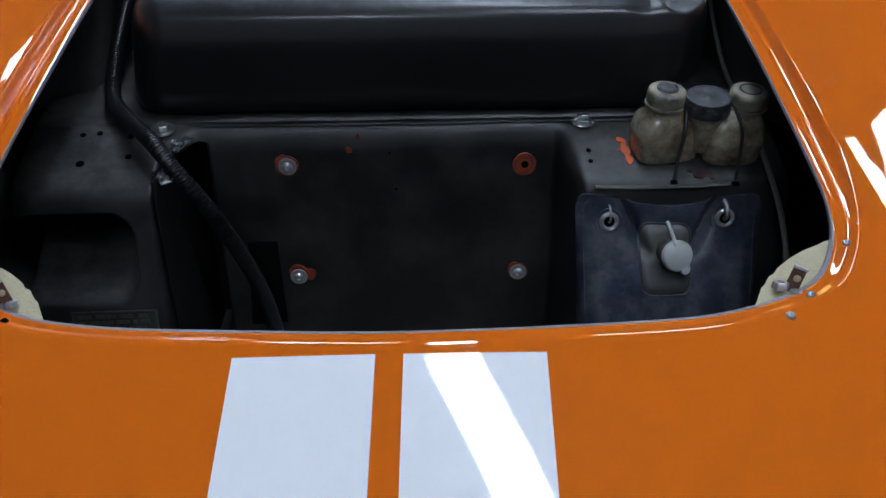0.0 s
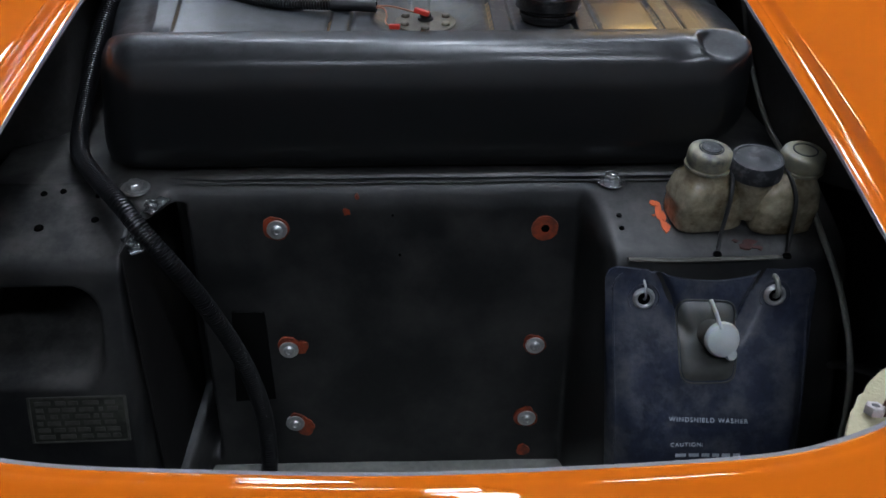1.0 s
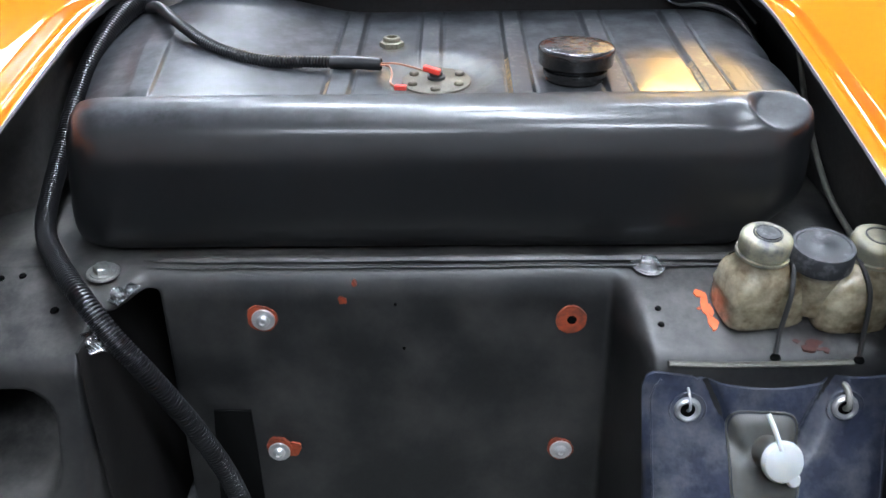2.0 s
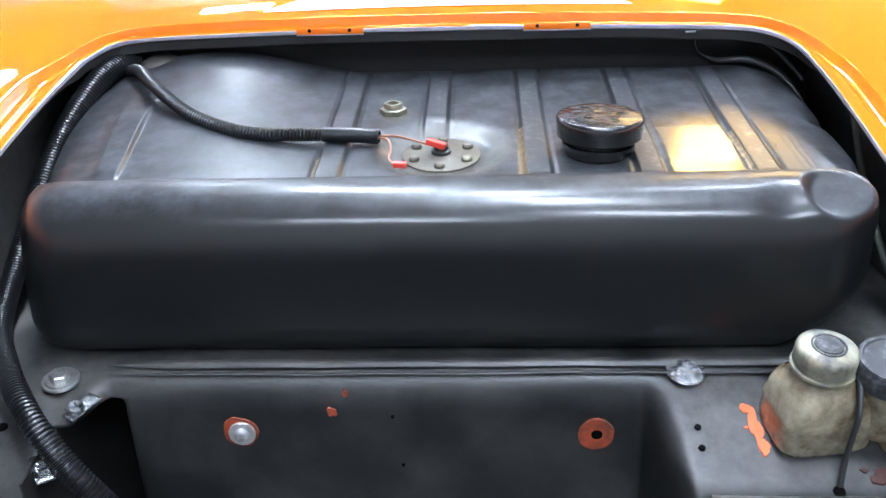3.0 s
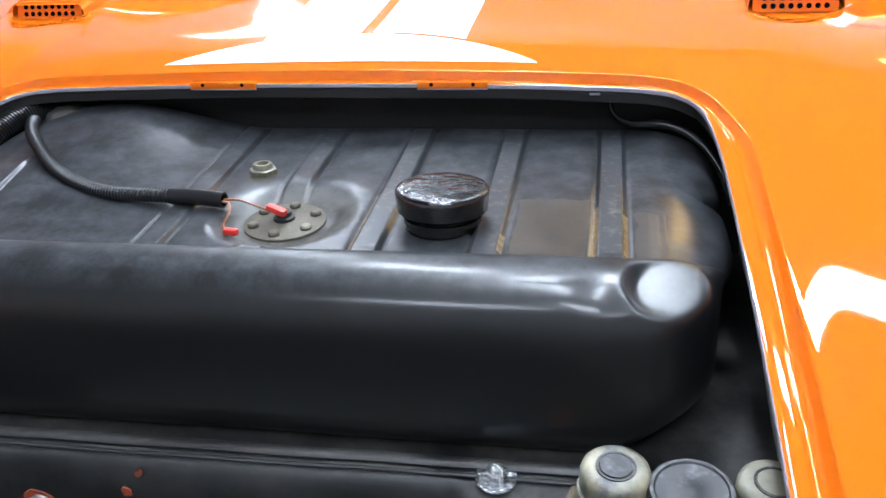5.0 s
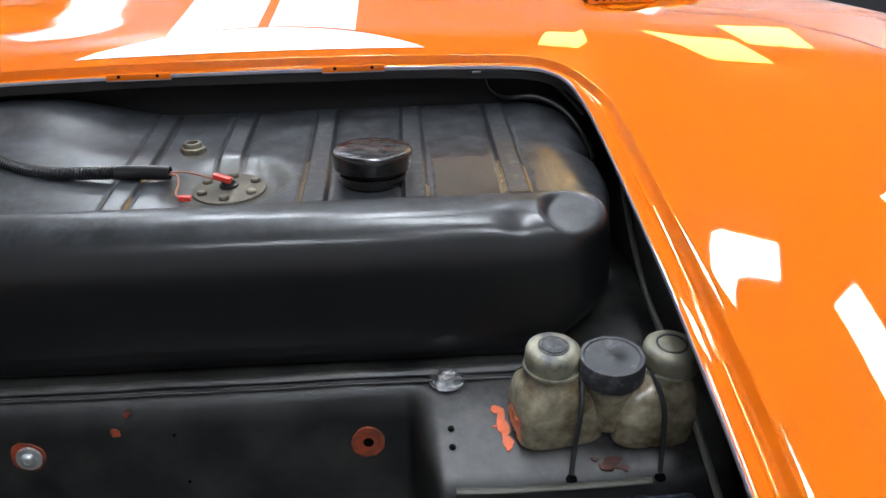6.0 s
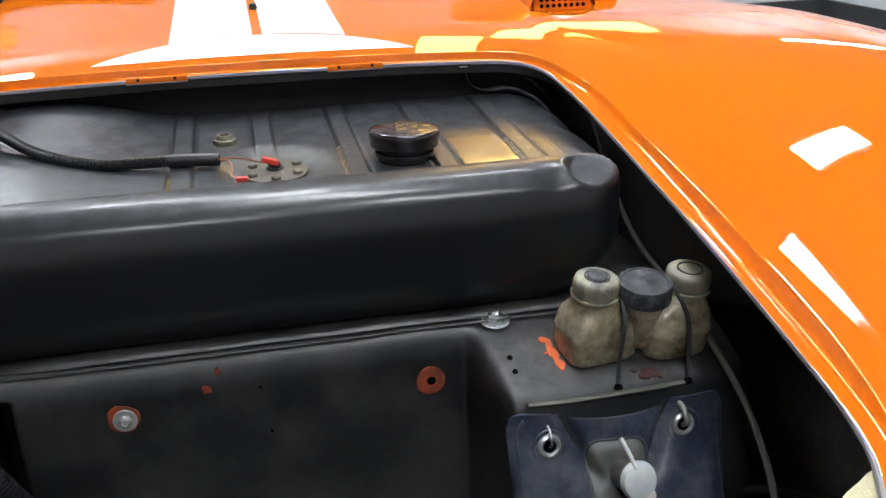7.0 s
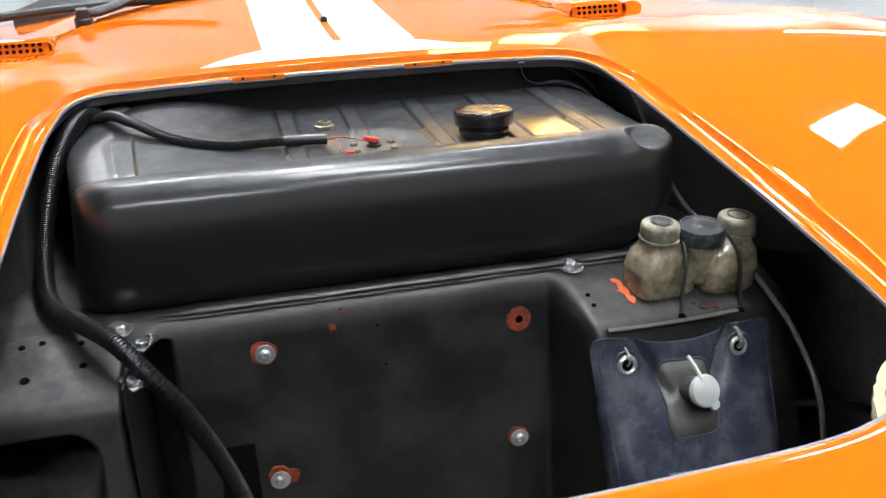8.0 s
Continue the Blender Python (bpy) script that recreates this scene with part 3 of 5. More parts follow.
# the sides of the compartment beside the tank, curving out to the inner wings in front
for foot, y0, top in ((0.404, 0.945, 0.388), (-0.414, 1.060, -0.404)):
    rows = []
    for dx in (0.0, math.copysign(0.005, foot)):
        for j in (range(25) if dx == 0 else range(24, -1, -1)):
            t = j / 24
            rows.append([Vector((foot + dx + (top - foot) * t + math.copysign(0.112, foot) * (1 - smooth01(y0, y0 + 0.13, y)) + 0.0016 * noise.noise(Vector((y * 11, t * 3, 2.0))), y, 0.655 + (rim_z(0.36, y) - 0.012 - 0.655) * t)) for y in (y0 + (1.423 - y0) * i / 40 for i in range(41))])
    part("side_wall", grid_bm(rows, close_v=True), WING, car, "dusty black side wall beside the tank")
part("front_panel", box_bm(-0.52, 0.52, 0.44, 0.45, 0.2, 0.65, 0.002), TUB, car, "black inner front panel")
part("compartment_floor", box_bm(-0.52, 0.52, 0.45, 1.2, 0.270, 0.290, 0.002), mat("dusty_floor", (0.20, 0.20, 0.18), rough=0.8, spread=0.3, scale=20, bump=0.2), car, "pale dusty compartment floor")

for y, z, w, m, lab in ((1.0445, 0.6655, 0.0065, TUB, "black ledge bead"), (1.033, 0.6640, 0.0022, RUBBER, "thin black sealing bead")):
    line = [Vector((x / 100, y + 0.0012 * noise.noise(Vector((x * 0.09, y * 40, 1))), z + 0.0008 * noise.noise(Vector((x * 0.15, 5, y * 30))))) for x in range(-27, 35)]
    part("ledge_bead", tube_bm(line, lambda i, w=w: w * min(1.0, (i + 0.4) / 5, (len(line) - i) / 5), 10, squash=0.6), m, car, lab)

# ---- fuel tank ----
tank = thing("fuel_tank", (0, 1.22, 0.664), "black painted pressed steel fuel tank with ribbed top", "fuel tank")
TPROF = [(1.086, .6645), (1.067, .6668), (1.0560, .676), (1.0492, .689), (1.0458, .706), (1.0445, .742), (1.0455, .768), (1.051, .788), (1.064, .801), (1.080, .8055), (1.096, .8055),
         (1.107, .802), (1.115, .795), (1.124, .7908), (1.16, .7922), (1.28, .7980), (1.385, .8042), (1.402, .8010), (1.412, .785), (1.415, .74), (1.415, .668)]
TX0, TX1 = -0.338, 0.344
RIBS = (-0.093, -0.006, 0.084, 0.176, 0.269)


def tank_rows():
    prof = spline([(0, y, z) for y, z in TPROF], 8 * (len(TPROF) - 1))
    R = 0.048
    stations = [(TX0 + R * (1 - math.cos(math.pi / 2 * k / 12)), R * (1 - math.sin(math.pi / 2 * k / 12))) for k in range(13)]
    nmid = 460
    stations += [(TX0 + R + (TX1 - R - TX0 - R) * k / nmid, 0.0) for k in range(1, nmid)]
    stations += [(TX1 - R * (1 - math.sin(math.pi / 2 * k / 12)), R * (1 - math.cos(math.pi / 2 * k / 12))) for k in range(13)]
    rows = []
    for x, inset in stations:
        row = []
        for i, p in enumerate(prof):
            d = prof[min(i + 1, len(prof) - 1)] - prof[max(i - 1, 0)]
            nrm = Vector((0, d.z, -d.y)).normalized()
            q = p.copy()
            q.y = 1.22 + (q.y - 1.22) * (1 - inset * 1.25 / 0.175)
            q.z = 0.6645 + (q.z - 0.6645) * (1 - inset * (0.62 - (0.34 * smooth01(1.07, 1.16, p.y) if x < 0 else 0.0)) / 0.14)
            onpan = smooth01(1.112, 1.128, p.y) * (1 - smooth01(1.388, 1.398, p.y)) if p.z > 0.78 else 0
            dz = 0.0
            for xr in RIBS:
                dz += 0.0024 * (1 - smooth01(0.0088, 0.0120, abs(x - xr))) - 0.0014 * math.exp(-((abs(x - xr) - 0.0135) / 0.0016) ** 2)
            xl = -0.282 + (p.y - 1.14) * 0.02
            dz += 0.0030 * (1 - smooth01(0.0108, 0.0130, abs(x - xl))) * smooth01(1.13, 1.15, p.y) * (1 - smooth01(1.26, 1.29, p.y))
            r = math.hypot(x - 0.001, p.y - 1.191)
            flat = 1 - smooth01(0.040, 0.064, r)
            dz = dz * (1 - flat) - 0.0085 * flat
            hump = 0.0255 * max(0.0, min(1.0, (p.y - 1.13) / 0.24)) ** 1.4 * (1 - smooth01(-0.235, -0.080, x)) * smooth01(-0.375, -0.245, x)
            q.z += dz * onpan + hump * (1 if p.z > 0.74 else 0)
            if p.z > 0.70:
                q.z -= 0.003 * math.exp(-((x - 0.262) / 0.016) ** 2 - ((p.y - 1.060) / 0.016) ** 2)
            # a flat round facet pressed into the front corner
            off = Vector((x, q.y, q.z)) - Vector((0.308, 1.076, 0.7965))
            if off.length < 0.045:
                face = Vector((-0.08, -0.40, 0.91)).normalized()
                k = 1 - smooth01(0.021, 0.033, (off - face * off.dot(face)).length)
                q -= Vector((0, face.y, face.z)).normalized() * (off.dot(face) + 0.0005) * k
            wob = 0.0010 * noise.noise(Vector((x * 7, p.y * 7, p.z * 7))) + 0.00016 * noise.noise(Vector((x * 40, p.y * 40, p.z * 40)))
            q += nrm * wob
            # the ends lean out a little towards the foot
            lean = 0.010 * (1 - smooth01(0.67, 0.80, p.z)) * smooth01(0.26, 0.34, abs(x)) * (1 if x > 0 else -1)
            if x > 0:
                # the far end tucks in under a wide round at the foot
                lean = -0.052 * (1 - smooth01(0.655, 0.745, p.z)) ** 1.6 * smooth01(0.24, 0.344, x)
            # the ends swell outwards behind the front face, with a nick in the far one
            swell = -0.025 * smooth01(1.10, 1.29, q.y) * (1 - smooth01(TX0, -0.18, x)) + 0.019 * smooth01(1.09, 1.20, q.y) * smooth01(0.285, TX1, x)
            swell -= 0.017 * math.exp(-((q.y - 1.262) / 0.011) ** 2) * smooth01(0.315, TX1, x) * smooth01(0.70, 0.77, p.z)
            row.append(Vector((x + lean + swell, q.y, q.z)))
        rows.append(row)
    return rows


TOP = tank_rows()
shell = grid_bm(TOP)
shell.verts.ensure_lookup_table()
per = 8 * (len(TPROF) - 1) + 1
shell.faces.new(shell.verts[:per])
shell.faces.new(shell.verts[len(shell.verts) - per:])
part("tank_shell", shell, TANK, tank, "black painted steel shell", angle=None)


def pan_z(x, y):
    """The height of the pressed top at a place."""
    i = min(range(len(TOP)), key=lambda q: abs(TOP[q][len(TOP[q]) // 2].x - x))
    pts = sorted((p.y, p.z) for p in TOP[i] if p.z > 0.775 and 1.10 < p.y < 1.39)
    return float(np.interp(y, [p for p, _ in pts], [q for _, q in pts]))


def rib_patch(name, xa, xb, ya, yb, material, label):
    """A ragged film of dust, or of wear with a painted glint, lying on the pressed top."""
    rows = []
    for row in TOP:
        if xa <= row[len(row) // 2].x <= xb:
            pts = [p for p in row if p.z > 0.785 and ya <= p.y <= yb]
            rows.append([p + Vector((0, 0, 0.0005)) for p in pts])
    n = min(len(q) for q in rows)
    part(name, grid_bm([q[:n] for q in rows]), material, tank, label, angle=None)


RIBDUST = mat("dusty_rib_paint", (0.0105, 0.0125, 0.016), rough=0.42, coat=0.4, coat_rough=0.26, spread=0.3, scale=20, fine=200, bump=0.1, dust=(0.15, 0.147, 0.130), dust_at=0.64, dust_scale=105)
# rubbed rib edges; the gold also stands in for a warm reflection
WORN_GLINT = mat("worn_edge_gold_glint", (0.06, 0.047, 0.032), rough=0.3, spread=0.4, scale=60, fine=300, bump=0.1, dust=(0.42, 0.27, 0.10), dust_at=0.52, dust_scale=130)
for xr in RIBS[2:]:
    rib_patch("rib_dust", xr - 0.009, xr + 0.009, 1.130, 1.388, RIBDUST, "dusty worn paint along a rib")
rib_patch("rib_dust", RIBS[1] - 0.009, RIBS[1] + 0.009, 1.262, 1.388, RIBDUST, "dusty worn paint along a rib")
for xr, ya, yb in ((RIBS[0] - 0.0115, 1.125, 1.18), (RIBS[2] - 0.0115, 1.128, 1.24), (RIBS[4] - 0.0115, 1.128, 1.225), (RIBS[4] + 0.0115, 1.128, 1.21), (RIBS[3] + 0.0115, 1.13, 1.16)):
    rib_patch("rib_wear_glint", xr - 0.0026, xr + 0.0026, ya, yb, WORN_GLINT, "worn paint with a painted golden glint on a rib edge")


VARNISH = mat("brown_fuel_varnish", (0.050, 0.036, 0.022), rough=0.3, coat=1.0, coat_rough=0.12, spread=0.35, scale=30, fine=220, bump=0.10, depth=0.0012, dust=(0.020, 0.019, 0.018), dust_at=0.60, dust_scale=40)


def film(name, xa, xb, ya, yb, material, label, seed):
    """A thin stain with a wandering edge, lying on the pressed top."""
    rows = []
    for j in range(23):
        row = []
        for i in range(27):
            u, v = i / 26, j / 22
            ragged = lambda q, k: 0.011 * noise.noise(Vector((q * 2.3, seed, k))) + 0.004 * noise.noise(Vector((q * 9, seed, k + 5)))
            x = xa + ragged(v, 1) * 0.5 + (xb - xa + ragged(v, 2) * 0.5 - ragged(v, 1) * 0.5) * u
            y = ya + (yb - ya + ragged(u, 3)) * v
            row.append(Vector((x, y, pan_z(x, y) + 0.0005)))
        rows.append(row)
    part(name, grid_bm(rows), material, tank, label, angle=None)


film("varnish_stain", RIBS[3] + 0.019, RIBS[4] - 0.017, 1.130, 1.230, VARNISH, "glossy brown fuel varnish stain", 1.0)
DULLVARNISH = mat("dull_brown_varnish", (0.034, 0.027, 0.020), rough=0.42, coat=0.25, coat_rough=0.25, spread=0.35, scale=30, fine=220, bump=0.08, dust=(0.018, 0.017, 0.016), dust_at=0.56, dust_scale=36)
film("varnish_stain", RIBS[4] + 0.018, 0.318, 1.130, 1.208, DULLVARNISH, "dull brown fuel varnish stain", 5.0)


def tank_cap():
    m = Matrix.Translation((0.137, 1.181, 0.0)) @ pose(0, 0, 0.7865, -1, 1, 0)
    part("filler_neck", lathe_bm([(0.033, 0), (0.033, 0.004), (0.029, 0.006), (0.029, 0.010), (0.0315, 0.011), (0.0315, 0.015), (0.029, 0.016), (0.029, 0.024)], 40, m), CAPBLACK, tank, "glossy black filler neck")
    cap = part("filler_cap", lathe_bm([(0.029, 0.018), (0.0335, 0.0185), (0.0362, 0.021), (0.0366, 0.027), (0.0374, 0.0335), (0.0372, 0.0362), (0.0358, 0.0378), (0.0330, 0.0384), (0.0300, 0.0382), (0.024, 0.0388), (0.020, 0.0386), (0.010, 0.0392), (0, 0.0390)], 56, m), CAPBLACK, tank, "glossy black paint-dripped filler cap")
    # wrinkled paint skin over the cap
    rows = []
    for i in range(15):
        r = 0.0352 * i / 14 + 0.0002
        row = []
        for k in range(64):
            a = 2 * math.pi * k / 64
            v = Vector((r * math.cos(a), r * math.sin(a), 0))
            skin = 0.0011 * noise.noise(Vector((v.x * 75 + v.y * 30, v.y * 150, 2.2))) + 0.0003 * noise.noise(Vector((v.x * 300, v.y * 240, 7.1)))
            row.append(m @ Vector((v.x, v.y, 0.0396 + skin * (1 - (i / 14) ** 4) - 0.0022 * (i / 14) ** 6)))
        rows.append(row)
    part("paint_skin", grid_bm(rows, close_u=True), CAPBLACK, cap, "wrinkled glossy black paint", angle=None)


tank_cap()


def hexnut(r, h, hole=0.0, m=None):
    bm = bmesh.new()
    lo, hi, top = [], [], []
    for k in range(6):
        a = math.pi / 3 * k
        lo.append(bm.verts.new((r * math.cos(a), r * math.sin(a), 0)))
        hi.append(bm.verts.new((r * math.cos(a), r * math.sin(a), h * 0.82)))
        top.append(bm.verts.new((r * 0.86 * math.cos(a), r * 0.86 * math.sin(a), h)))
    for k in range(6):
        q = (k + 1) % 6
        bm.faces.new((lo[k], lo[q], hi[q], hi[k]))
        bm.faces.new((hi[k], hi[q], top[q], top[k]))
    if hole:
        inn = [bm.verts.new((hole * math.cos(math.pi / 3 * k), hole * math.sin(math.pi / 3 * k), h)) for k in range(6)]
        low = [bm.verts.new((hole * math.cos(math.pi / 3 * k), hole * math.sin(math.pi / 3 * k), h * 0.3)) for k in range(6)]
        for k in range(6):
            q = (k + 1) % 6
            bm.faces.new((top[k], top[q], inn[q], inn[k]))
            bm.faces.new((inn[k], inn[q], low[q], low[k]))
        bm.faces.new(low)
    else:
        bm.faces.new(top)
    bm.faces.new(lo[::-1])
    if m:
        bmesh.ops.transform(bm, matrix=m, verts=bm.verts[:])
    return bm


def tank_top():
    m = Matrix.Translation((-0.048, 1.278, 0.7972)) @ Matrix.Diagonal((0.98, 0.98, 0.8, 1))
    nut = part("vent_union", hexnut(0.0135, 0.008, 0, m), BRASS, tank, "dull brass hexagon vent union")
    part("union_collar", lathe_bm([(0.0095, 0.0075), (0.0095, 0.012), (0.0085, 0.0135), (0.006, 0.0135), (0.006, 0.009), (0, 0.009)], 24, m), BRASS, nut)
    c = Matrix.Translation((0.001, 1.191, 0.7855)) @ pose(0, 0, 0, 3.6, 0, 0)
    plate = part("sender_plate", lathe_bm([(0.0345, 0), (0.0345, 0.0022), (0.0335, 0.003), (0.016, 0.003), (0.013, 0.0045), (0, 0.0045)], 48, c), DIRTY, tank, "grimy round fuel sender plate")
    for k in range(6):
        a = 2 * math.pi * k / 6 + 0.5
        mm = c @ Matrix.Translation((0.0265 * math.cos(a), 0.0265 * math.sin(a), 0.003))
        part("sender_screw", lathe_bm([(0.0048, 0), (0.0048, 0.0022), (0.0035, 0.0036), (0, 0.004)], 14, mm), BRASS if k == 5 else DIRTY, plate)
    part("terminal_post", lathe_bm([(0.009, 0.003), (0.009, 0.007), (0.0065, 0.008), (0.0065, 0.0115), (0, 0.012)], 20, c), RUBBER, plate)


tank_top()

# sender wires with red terminals
wires = thing("sender_wire", (-0.02, 1.2, 0.80), "thin copper-coloured wires with red terminals on tank sender", "wire")
w1 = spline([(-0.058, 1.199, 0.803), (-0.04, 1.197, 0.8035), (-0.022, 1.190, 0.8015), (-0.009, 1.187, 0.7985)], 24)
w2 = spline([(-0.058, 1.197, 0.802), (-0.046, 1.190, 0.803), (-0.042, 1.177, 0.799), (-0.043, 1.166, 0.794), (-0.037, 1.158, 0.7915)], 24)
part("wire", tube_bm(w1, 0.0010, 8), COPPER, wires)
part("wire", tube_bm(w2, 0.0010, 8), COPPER, wires)
part("terminal", box_bm(-0.009, 0.009, -0.0035, 0.0035, -0.0028, 0.0028, 0.0018, pose(-0.003, 1.1855, 0.8000, 0, 12, -18)), REDVINYL, wires, "red insulated terminal")
part("terminal", box_bm(-0.006, 0.006, -0.003, 0.003, -0.0026, 0.0026, 0.0016, pose(-0.033, 1.157, 0.7920, 0, 0, -10)), REDVINYL, wires, "red insulated terminal")

# ---- hoses ----
def hoses():
    line = even(spline([(-0.334, 1.418, 0.800), (-0.340, 1.396, 0.824), (-0.358, 1.350, 0.818), (-0.378, 1.290, 0.785), (-0.386, 1.225, 0.744), (-0.385, 1.15, 0.703), (-0.371, 1.08, 0.684), (-0.338, 1.02, 0.682),
                        (-0.300, 0.968, 0.677), (-0.271, 0.948, 0.647), (-0.245, 0.945, 0.608), (-0.219, 0.955, 0.545), (-0.199, 0.968, 0.475), (-0.189, 0.978, 0.405), (-0.187, 0.975, 0.345), (-0.188, 0.955, 0.300)], 1700), 0.00055)
    h = thing("corrugated_hose", (-0.188, 0.955, 0.292), "thick black corrugated plastic hose running over the tub", "hose")
    part("hose", tube_bm(line, lambda i: 0.0089 + 0.0024 * (1 - smooth01(0.08, 0.30, i / len(line))) + 0.0008 * max(-1.0, min(1.0, 1.8 * math.cos(2 * math.pi * i / 6))), 18), HOSE, h)
    part("end_cuff", tube_bm(line[:30], 0.0128, 18), RUBBER, h, "smooth black rubber end cuff")
    thin = even(spline([(-0.350, 1.392, 0.800), (-0.334, 1.372, 0.818), (-0.309, 1.330, 0.829), (-0.283, 1.291, 0.826), (-0.235, 1.245, 0.811), (-0.180, 1.216, 0.803), (-0.125, 1.205, 0.8035), (-0.09, 1.203, 0.8035)], 700), 0.0008)
    w = thing("wiring_conduit", (-0.2, 1.23, 0.80), "thin black corrugated conduit lying across the fuel tank", "conduit")
    part("conduit", tube_bm(thin, lambda i: 0.0058 + 0.0006 * math.cos(2 * math.pi * i / 4), 14), HOSE, w)
    sleeve = even(spline([(-0.105, 1.204, 0.8035), (-0.08, 1.202, 0.8035), (-0.054, 1.199, 0.8025)], 20), 0.002)
    part("sleeve", tube_bm(sleeve, 0.0068, 18), HOSE, w, "black shrink sleeve")
    part("sleeve_end", lathe_bm([(0, 0.0005), (0.0054, 0.0004), (0.0056, -0.001)], 14, pose(-0.0542, 1.199, 0.8025, 0, 90, -6)), VOID, w)
    plug = thing("grommet_plug", (-0.30, 1.40, 0.80), "grey domed rubber plug at the back of the tank", "plug")
    part("dome", lathe_bm([(0.026, -0.03), (0.026, 0.012), (0.022, 0.020), (0.013, 0.025), (0, 0.026)], 32, Matrix.Translation((-0.307, 1.393, 0.803))), mat("grey_rubber", (0.036, 0.032, 0.028), rough=0.6, spread=0.3, scale=50), plug)
    # washer tube beside the tank
    t = even(spline([(0.382, 1.34, 0.835), (0.390, 1.29, 0.797), (0.391, 1.24, 0.745), (0.391, 1.18, 0.703), (0.391, 1.13, 0.681), (0.390, 1.07, 0.672), (0.390, 1.0, 0.659), (0.390, 0.945, 0.641), (0.391, 0.89, 0.614), (0.392, 0.845, 0.568), (0.393, 0.829, 0.515), (0.394, 0.828, 0.44), (0.40, 0.83, 0.292)], 120), 0.006)
    solo("washer_tube", tube_bm(t, 0.0031, 12), TUBE, "thin grey clear washer tube beside the tank", "tube")
    t = even(spline([(0.40, 0.91, 0.515), (0.44, 0.885, 0.522), (0.48, 0.86, 0.518), (0.515, 0.84, 0.50)], 60), 0.006)
    solo("rubber_hose", tube_bm(t, 0.005, 12), RUBBER, "thin black rubber hose across the side cavity", "hose")
    t = even(spline([(0.268, 1.424, 0.846), (0.269, 1.419, 0.818), (0.288, 1.410, 0.807), (0.320, 1.402, 0.809), (0.350, 1.392, 0.797), (0.372, 1.375, 0.772), (0.382, 1.355, 0.745)], 80), 0.005)
    solo("fuel_line", tube_bm(t, lambda i: 0.0024 + 0.0022 * smooth01(8, 14, i), 12), mat("black_gloss_line", (0.02, 0.02, 0.02), rough=0.25, spread=0.2, bump=0), "black fuel line curving round the tank corner", "pipe")
    t = even(spline([(0.302, 1.424, 0.838), (0.325, 1.414, 0.832), (0.350, 1.402, 0.818), (0.376, 1.386, 0.790)], 40), 0.005)
    solo("fuel_line", tube_bm(t, 0.0028, 10), RUBBER, "thin black line along the bulkhead", "pipe")


hoses()


# ---- bolts and marks on the tub ----
def panel_y(z):
    pts = [(p.z, p.y) for p in DA if p.z < 0.64][::-1]
    return float(np.interp(z, [a for a, _ in pts], [b for _, b in pts]))


def panel_bolts():
    first = thing("panel_bolt", (0, 0, 0), "zinc plated bolt and washer on black panel", "bolt", "panel bolts")
    part("washer", lathe_bm([(0, -0.003), (0.0108, -0.003), (0.0110, 0.0006), (0.0106, 0.0015), (0, 0.0015)], 28), STEEL, first)
    part("head", lathe_bm([(0.0062, 0.0015), (0.0062, 0.0030), (0.0054, 0.0048), (0.0034, 0.0060), (0.0026, 0.0060), (0.0020, 0.0044), (0, 0.0044)], 24), STEEL, first)
    spots = [(-0.159, 0.617), (-0.159, 0.462), (0.122, 0.463), (-0.160, 0.355), (0.117, 0.357)]
    turn = pose(0, 0, 0, 90, 0, 0)
    for x, z in spots[1:]:
        copy_thing(first, Matrix.Translation((x, panel_y(z) - 0.0022, z)) @ turn)
    first.matrix_basis = Matrix.Translation((spots[0][0], panel_y(spots[0][1]) - 0.0022, spots[0][1])) @ turn

    def mark(name, bm, material, y, label):
        bmesh.ops.translate(bm, verts=bm.verts[:], vec=(0, y, 0))
        part(name, bm, material, car, label)
    for i, (x, z, r) in enumerate(((-0.1605, 0.6175, 0.0148), (0.125, 0.6145, 0.0150), (-0.158, 0.465, 0.0135), (-0.146, 0.463, 0.0090), (0.122, 0.464, 0.0138), (-0.157, 0.355, 0.0130), (-0.149, 0.347, 0.0120), (0.117, 0.357, 0.0135), (0.114, 0.306, 0.008))):
        mark("paint_ring", blob_bm(x, z, r, i + 1, 0.10 if i < 2 else 0.16), OLDRED, panel_y(z) - 0.0010 - 0.0003 * (i % 3), "old red-orange paint ring")
    for i, (x, z, r) in enumerate(((-0.0845, 0.636, 0.0042), (-0.0735, 0.6535, 0.0024))):
        mark("paint_spot", blob_bm(x, z, r * 0.85, i + 30, 0.5), OLDRED, panel_y(z) - 0.0008, "orange paint fleck")
    for x, z, r in ((0.1255, 0.6145, 0.0045), (-0.0365, 0.632, 0.0013), (-0.0300, 0.584, 0.0013)):
        bm = lathe_bm([(0, 0.0012), (r, 0.0012), (r * 1.1, 0)], 16, pose(x, panel_y(z) - 0.0008, z, 90, 0, 0))
        part("drilled_hole", bm, VOID, car)
    bm = bmesh.new()
    c = [(-0.218, 0.514), (-0.182, 0.513), (-0.180, 0.391), (-0.227, 0.388)]
    lo = [bm.verts.new((x, 1.018, z)) for x, z in c]
    hi = [bm.verts.new((x, 1.0150, z)) for x, z in c]
    bm.faces.new(hi)
    for k in range(4):
        bm.faces.new((lo[k], lo[(k + 1) % 4], hi[(k + 1) % 4], hi[k]))
    part("tape_patch", bm, TAPE, car, "matt black tape patch")


panel_bolts()


